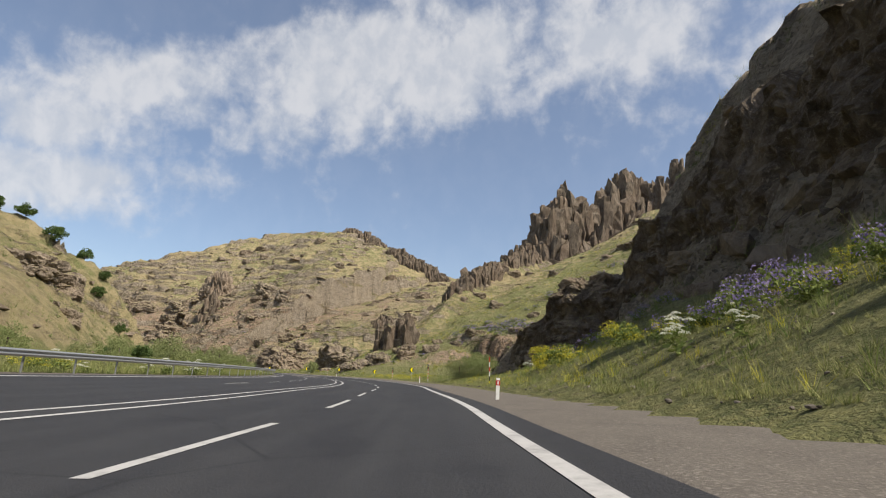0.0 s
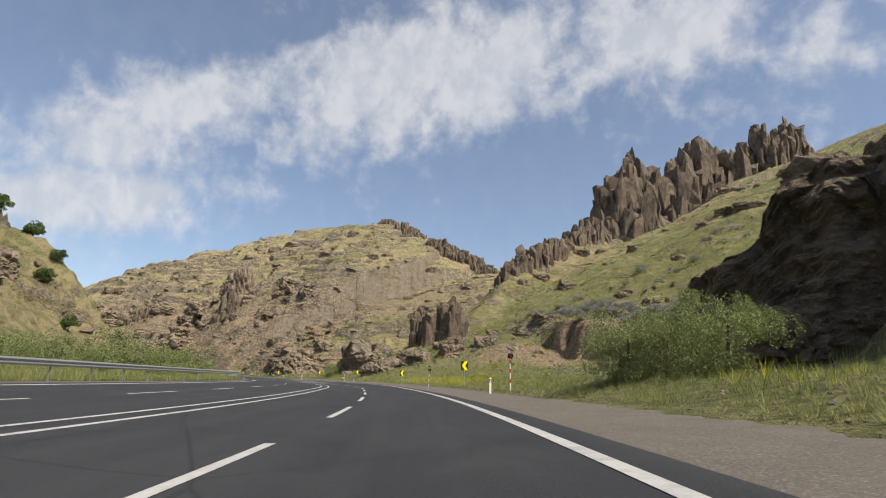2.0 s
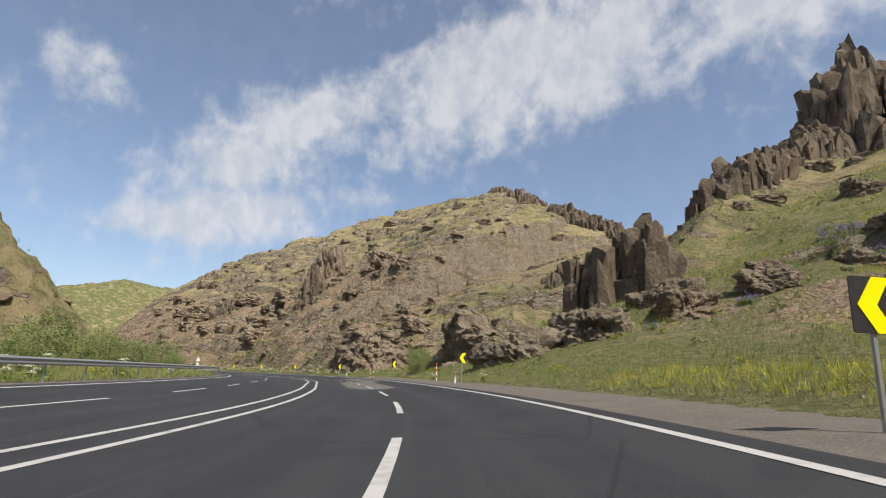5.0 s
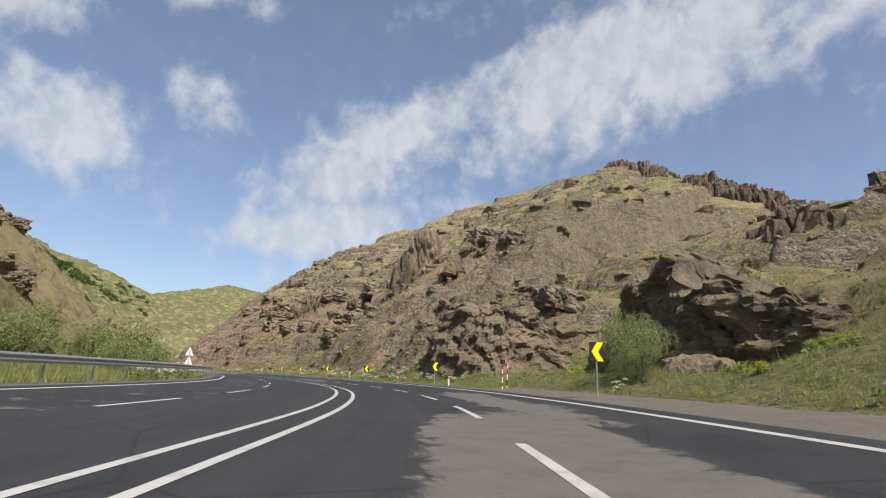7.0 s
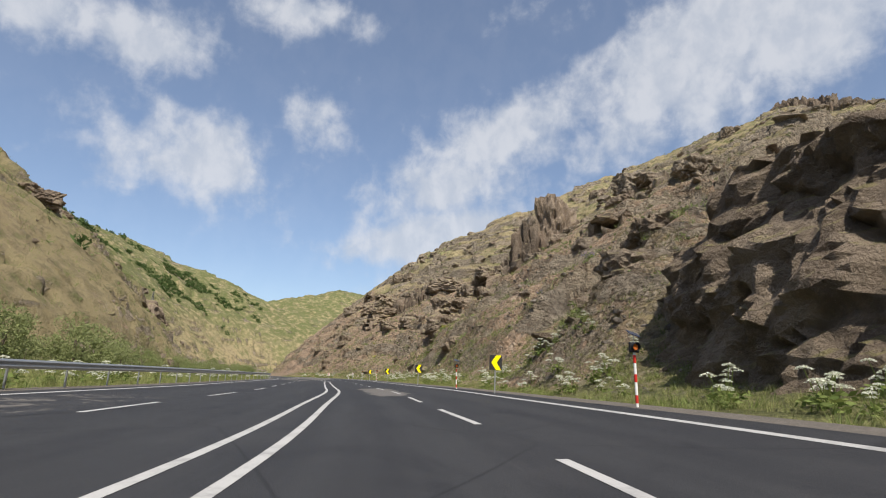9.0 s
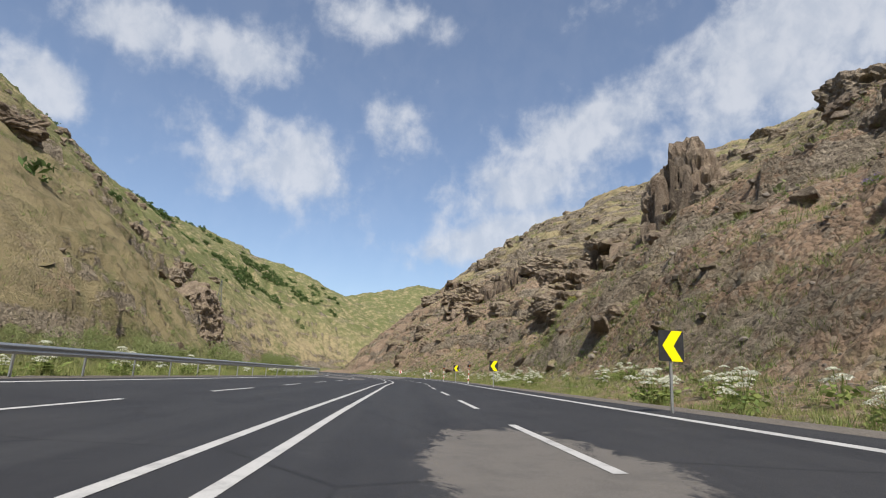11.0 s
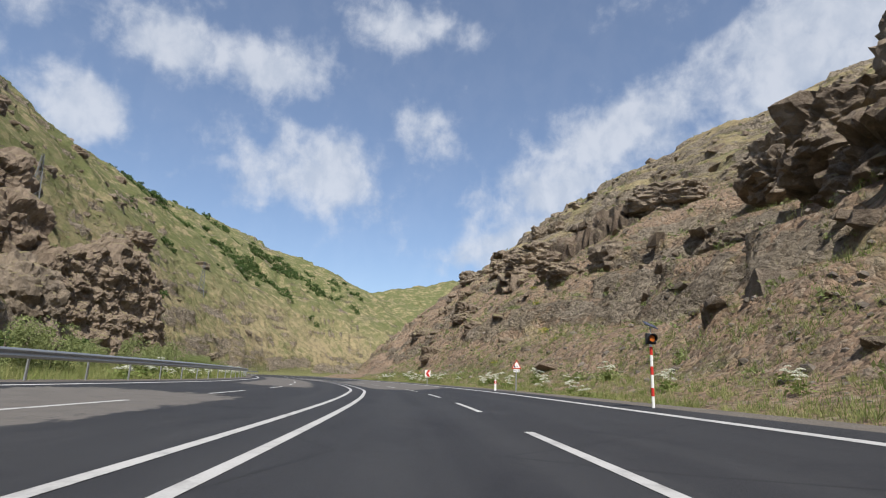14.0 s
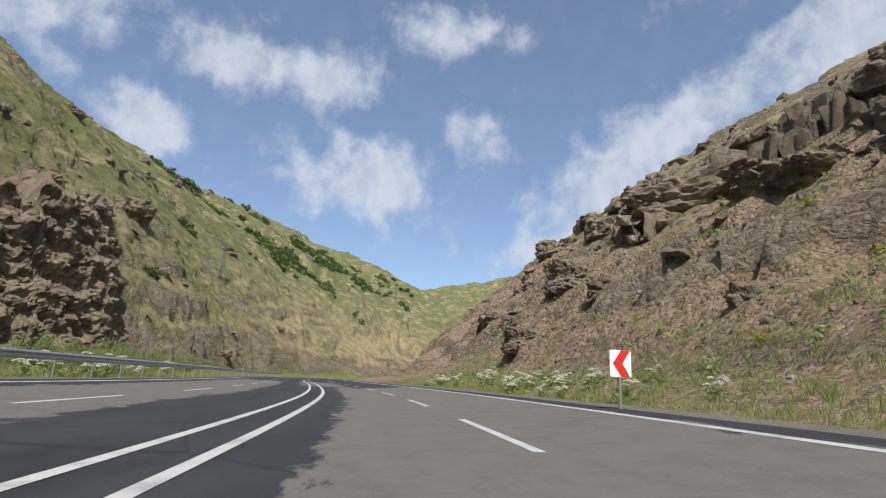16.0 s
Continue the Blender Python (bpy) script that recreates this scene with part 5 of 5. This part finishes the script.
def cushion(name, mat, label, category, group):
    top = tagged(empty(name), label, category, group)
    v, f = leaves(crown_points(500, 0.75, 0.42, 0.32, 16), 0.045)
    v[:, 2] = np.maximum(v[:, 2], 0.01)
    mesh_object("foliage", v, f, leaf_green, top, False)
    p = crown_points(520, 0.78, 0.45, 0.40, 16)
    v, f = leaves(p[p[:, 2] > 0.25], 0.034, 0, 1.2)
    mesh_object("blossom", v, f, mat, top, False)
    return top


YEL = cushion("yellow_bush", petal_yellow, "low bush covered in yellow flowers", "flowering bush", "yellow flowering bushes")
PUR = cushion("purple_bush", petal_purple, "low clump of pale purple flowers", "flowering bush", "purple flowering clumps")
first_y = first_p = True
yel = [(x, 14 + 3 * rng.random(), 1.4) for x in (26, 31, 34, 29.5)] + [(rng.uniform(8, 30), rng.uniform(13, 20), rng.uniform(0.5, 0.9)) for _ in range(14)]
yel += [(rng.uniform(95, 150), rng.uniform(13.5, 40), rng.uniform(0.5, 1.0)) for _ in range(26)] + [(rng.uniform(150, 200), rng.uniform(12.5, 30), rng.uniform(0.5, 1.0)) for _ in range(14)]
yel += [(rng.uniform(200, 400), rng.uniform(13, 45), rng.uniform(0.5, 1.1)) for _ in range(24)] + [(30, -13, 1.2), (33, -13.4, 1.1), (150, -13, 0.9), (300, -13, 0.9)]
pur = [(rng.uniform(12, 22), rng.uniform(15, 19), rng.uniform(0.8, 1.3)) for _ in range(8)] + [(rng.uniform(40, 58), rng.uniform(18, 26), rng.uniform(0.9, 1.6)) for _ in range(8)]
pur += [(rng.uniform(92, 160), rng.uniform(45, 120), rng.uniform(1.0, 2.2)) for _ in range(90)] + [(rng.uniform(150, 175), rng.uniform(14, 35), rng.uniform(0.6, 1.1)) for _ in range(8)]
pur += [(rng.uniform(210, 270), rng.uniform(15, 60), rng.uniform(0.6, 1.2)) for _ in range(16)]
for _ in range(70):
    u, v = rng.random(), rng.normal(0, 2.5)
    sd = road_coords(np.array([44 + 36 * u + 0.4 * v]), np.array([166 - 18 * u + v]))
    pur.append((float(sd[0][0]), float(sd[1][0]), rng.uniform(0.9, 1.9)))
for src, many in ((YEL, yel), (PUR, pur)):
    for n_, (s, d, k) in enumerate(many):
        x, y, z = spot(s, d)
        m = pose(x, y, z - 0.05, 0, 0, rng.uniform(0, 360)) @ Matrix.Diagonal((k, k, k, 1))
        if n_ == 0:
            src.matrix_basis = m
        else:
            copy_thing(src, Matrix()).matrix_basis = m


# grass and herbs that nobody could count
def tufts(name, places, size, mat, label, blades=7, spread=0.5):
    n = len(places)
    base = np.repeat(np.asarray(places), blades, axis=0)
    k = np.repeat(size, blades)
    a = rng.uniform(0, 6.28, n * blades)
    r0 = rng.uniform(0, 0.35, n * blades) * k
    foot = base + np.stack([r0 * np.cos(a), r0 * np.sin(a), -0.03 * np.ones_like(a)], 1)
    lean = rng.uniform(0.1, spread, n * blades) * k
    b = a + rng.normal(0, 0.6, n * blades)
    tip = foot + np.stack([lean * np.cos(b), lean * np.sin(b), k * rng.uniform(0.55, 1.1, n * blades)], 1)
    side = np.stack([-np.sin(a), np.cos(a), 0 * a], 1) * (0.013 * k + 0.0035)[:, None]
    v = np.stack([foot - side, foot + side, tip], 1).reshape(-1, 3)
    f = np.arange(len(v)).reshape(-1, 3)
    return tagged(mesh_object(name, v, f, mat, None, False), label, "grass", kind="stuff")


def clumped(places, grain, keep=0.0):
    return places[fbm(places[:, 0] / grain, places[:, 1] / grain, octaves=2) > keep]


pl = np.vstack([scatter(15000, -8, 192, 11.2, 22, 1.5)[0], scatter(22000, 192, 420, 8.5, 20, 1.5)[0]])
pl = clumped(pl, 2.2, -0.15)
tufts("grass", pl, rng.uniform(0.10, 0.34, len(pl)), leaf_grass, "rough yellow-green grass along the verge", 15, 1.0)
pl = np.vstack([scatter(7000, -8, 192, 11.6, 24, 1.3)[0], scatter(15000, 192, 420, 8.6, 20, 1.4)[0]])
pl = clumped(pl, 3.0, 0.0)
tufts("herbs", pl, rng.uniform(0.2, 0.5, len(pl)), leaf_green, "green herbs along the verge", 8, 0.9)
pl, s_, d_ = scatter(26000, 0, 430, -11.0, -30, 1.4)
tufts("grass", pl, rng.uniform(0.25, 0.7, len(pl)), leaf_grass, "tall grass behind the guard rail", 9, 0.8)
pl, s_, d_ = scatter(14000, 0, 430, -11.0, -26, 1.4)
tufts("herbs", pl, rng.uniform(0.25, 0.6, len(pl)), leaf_green, "green herbs behind the guard rail", 8, 0.9)
pl, s_, d_ = scatter(42000, 0, 430, 20, 150, 1.2)
pl = clumped(pl, 9.0, -0.05)
tufts("grass", pl, rng.uniform(0.4, 1.0, len(pl)), leaf_grass, "tufts of dry grass over the slope", 6, 0.9)
pl, s_, d_ = scatter(30000, 40, 190, 22, 190, 1.0)
pl = clumped(pl, 7.0, -0.1)
tufts("herbs", pl, rng.uniform(0.4, 1.0, len(pl)), leaf_green, "green herbs over the flowery slope", 7, 1.0)
pl, s_, d_ = scatter(22000, 205, 430, 13, 75, 1.5)
pl = clumped(pl, 6.0, -0.02)
tufts("herbs", pl, rng.uniform(0.3, 0.7, len(pl)), leaf_green, "green herbs over the stony lower slope", 7, 1.0)
pl, s_, d_ = scatter(22000, 60, 190, 26, 190, 1.0)
pl = clumped(pl, 12.0, 0.0)
tufts("flowers", pl, rng.uniform(0.4, 0.9, len(pl)), petal_yellow, "yellow flowers over the green slope", 7, 1.1)
pl, s_, d_ = scatter(26000, 60, 520, -30, -150, 1.1)
pl = clumped(pl, 9.0, -0.05)
tufts("herbs", pl, rng.uniform(0.5, 1.2, len(pl)), leaf_green, "green growth over the far slope", 6, 1.0)

pl, s_, d_ = scatter(900, 2, 62, 11.6, 20, 1.2)
pl = clumped(pl, 2.6, 0.06)
tufts("flowers", pl, rng.uniform(0.25, 0.6, len(pl)), petal_yellow, "yellow flowers in the grass of the verge", 7, 0.9)
pl, s_, d_ = scatter(900, 92, 135, 11.8, 16, 1.2)
tufts("flowers", pl, rng.uniform(0.25, 0.55, len(pl)), petal_yellow, "yellow flowers in the grass of the verge", 6, 0.9)
# dark scrub in the gullies of the far side
cx, cy = rng.uniform(-640, -60, 26000), rng.uniform(-20, 210, 26000)
cz, _, _, _, cs, cd = height(cx, cy)
wet = (cd < -38) & (cz > 7) & (ridged(cs / 46 + 0.5 * fbm(cx / 60, cy / 60, octaves=2), cd / 190, None, 3) + 0.5 * fbm(cx / 14, cy / 14, octaves=2) < 0.62 + 0.2 * smooth(-cx, 230, 420))
centres = np.stack([cx, cy, cz], 1)[wet][:3600]
pts, sizes = [], []
for c in centres:
    k = rng.uniform(0.9, 2.4)
    p = crown_points(46, k, k * 0.7, k * 0.4, 9) + c
    pts.append(p)
v, f = leaves(np.vstack(pts), 0.42)
tagged(mesh_object("scrub", v, f, leaf_dark, None, False), "dark green scrub growing in the gullies", "scrub", kind="stuff")
# low grey-green growth on the lower slope beside the road
pl, s_, d_ = scatter(1500, 150, 430, 13, 60, 1.2)
pl = clumped(pl, 8.0, -0.1)
pts = [crown_points(40, k, k * 0.7, k * 0.3, 8) + c for c, k in zip(pl, rng.uniform(0.25, 0.8, len(pl)))]
v, f = leaves(np.vstack(pts), 0.075)
tagged(mesh_object("low_bushes", v, f, leaf_willow, None, False), "low grey-green herbs on the stony slope beside the road", "scrub", kind="stuff")
# small bushes dotted over the near slopes
cx, cy = rng.uniform(-330, 130, 9000), rng.uniform(60, 380, 9000)
cz, cr, _, _, cs, cd = height(cx, cy)
ok = (np.abs(cd) > 24) & (cz > 2)
centres = np.stack([cx, cy, cz], 1)[ok][:2600]
pts = [crown_points(22, k, k * 0.6, k * 0.25, 7) + c for c, k in zip(centres, rng.uniform(0.3, 0.95, len(centres)))]
v, f = leaves(np.vstack(pts), 0.16)
tagged(mesh_object("low_bushes", v, f, leaf_willow, None, False), "small grey-green bushes dotted over the slopes", "scrub", kind="stuff")
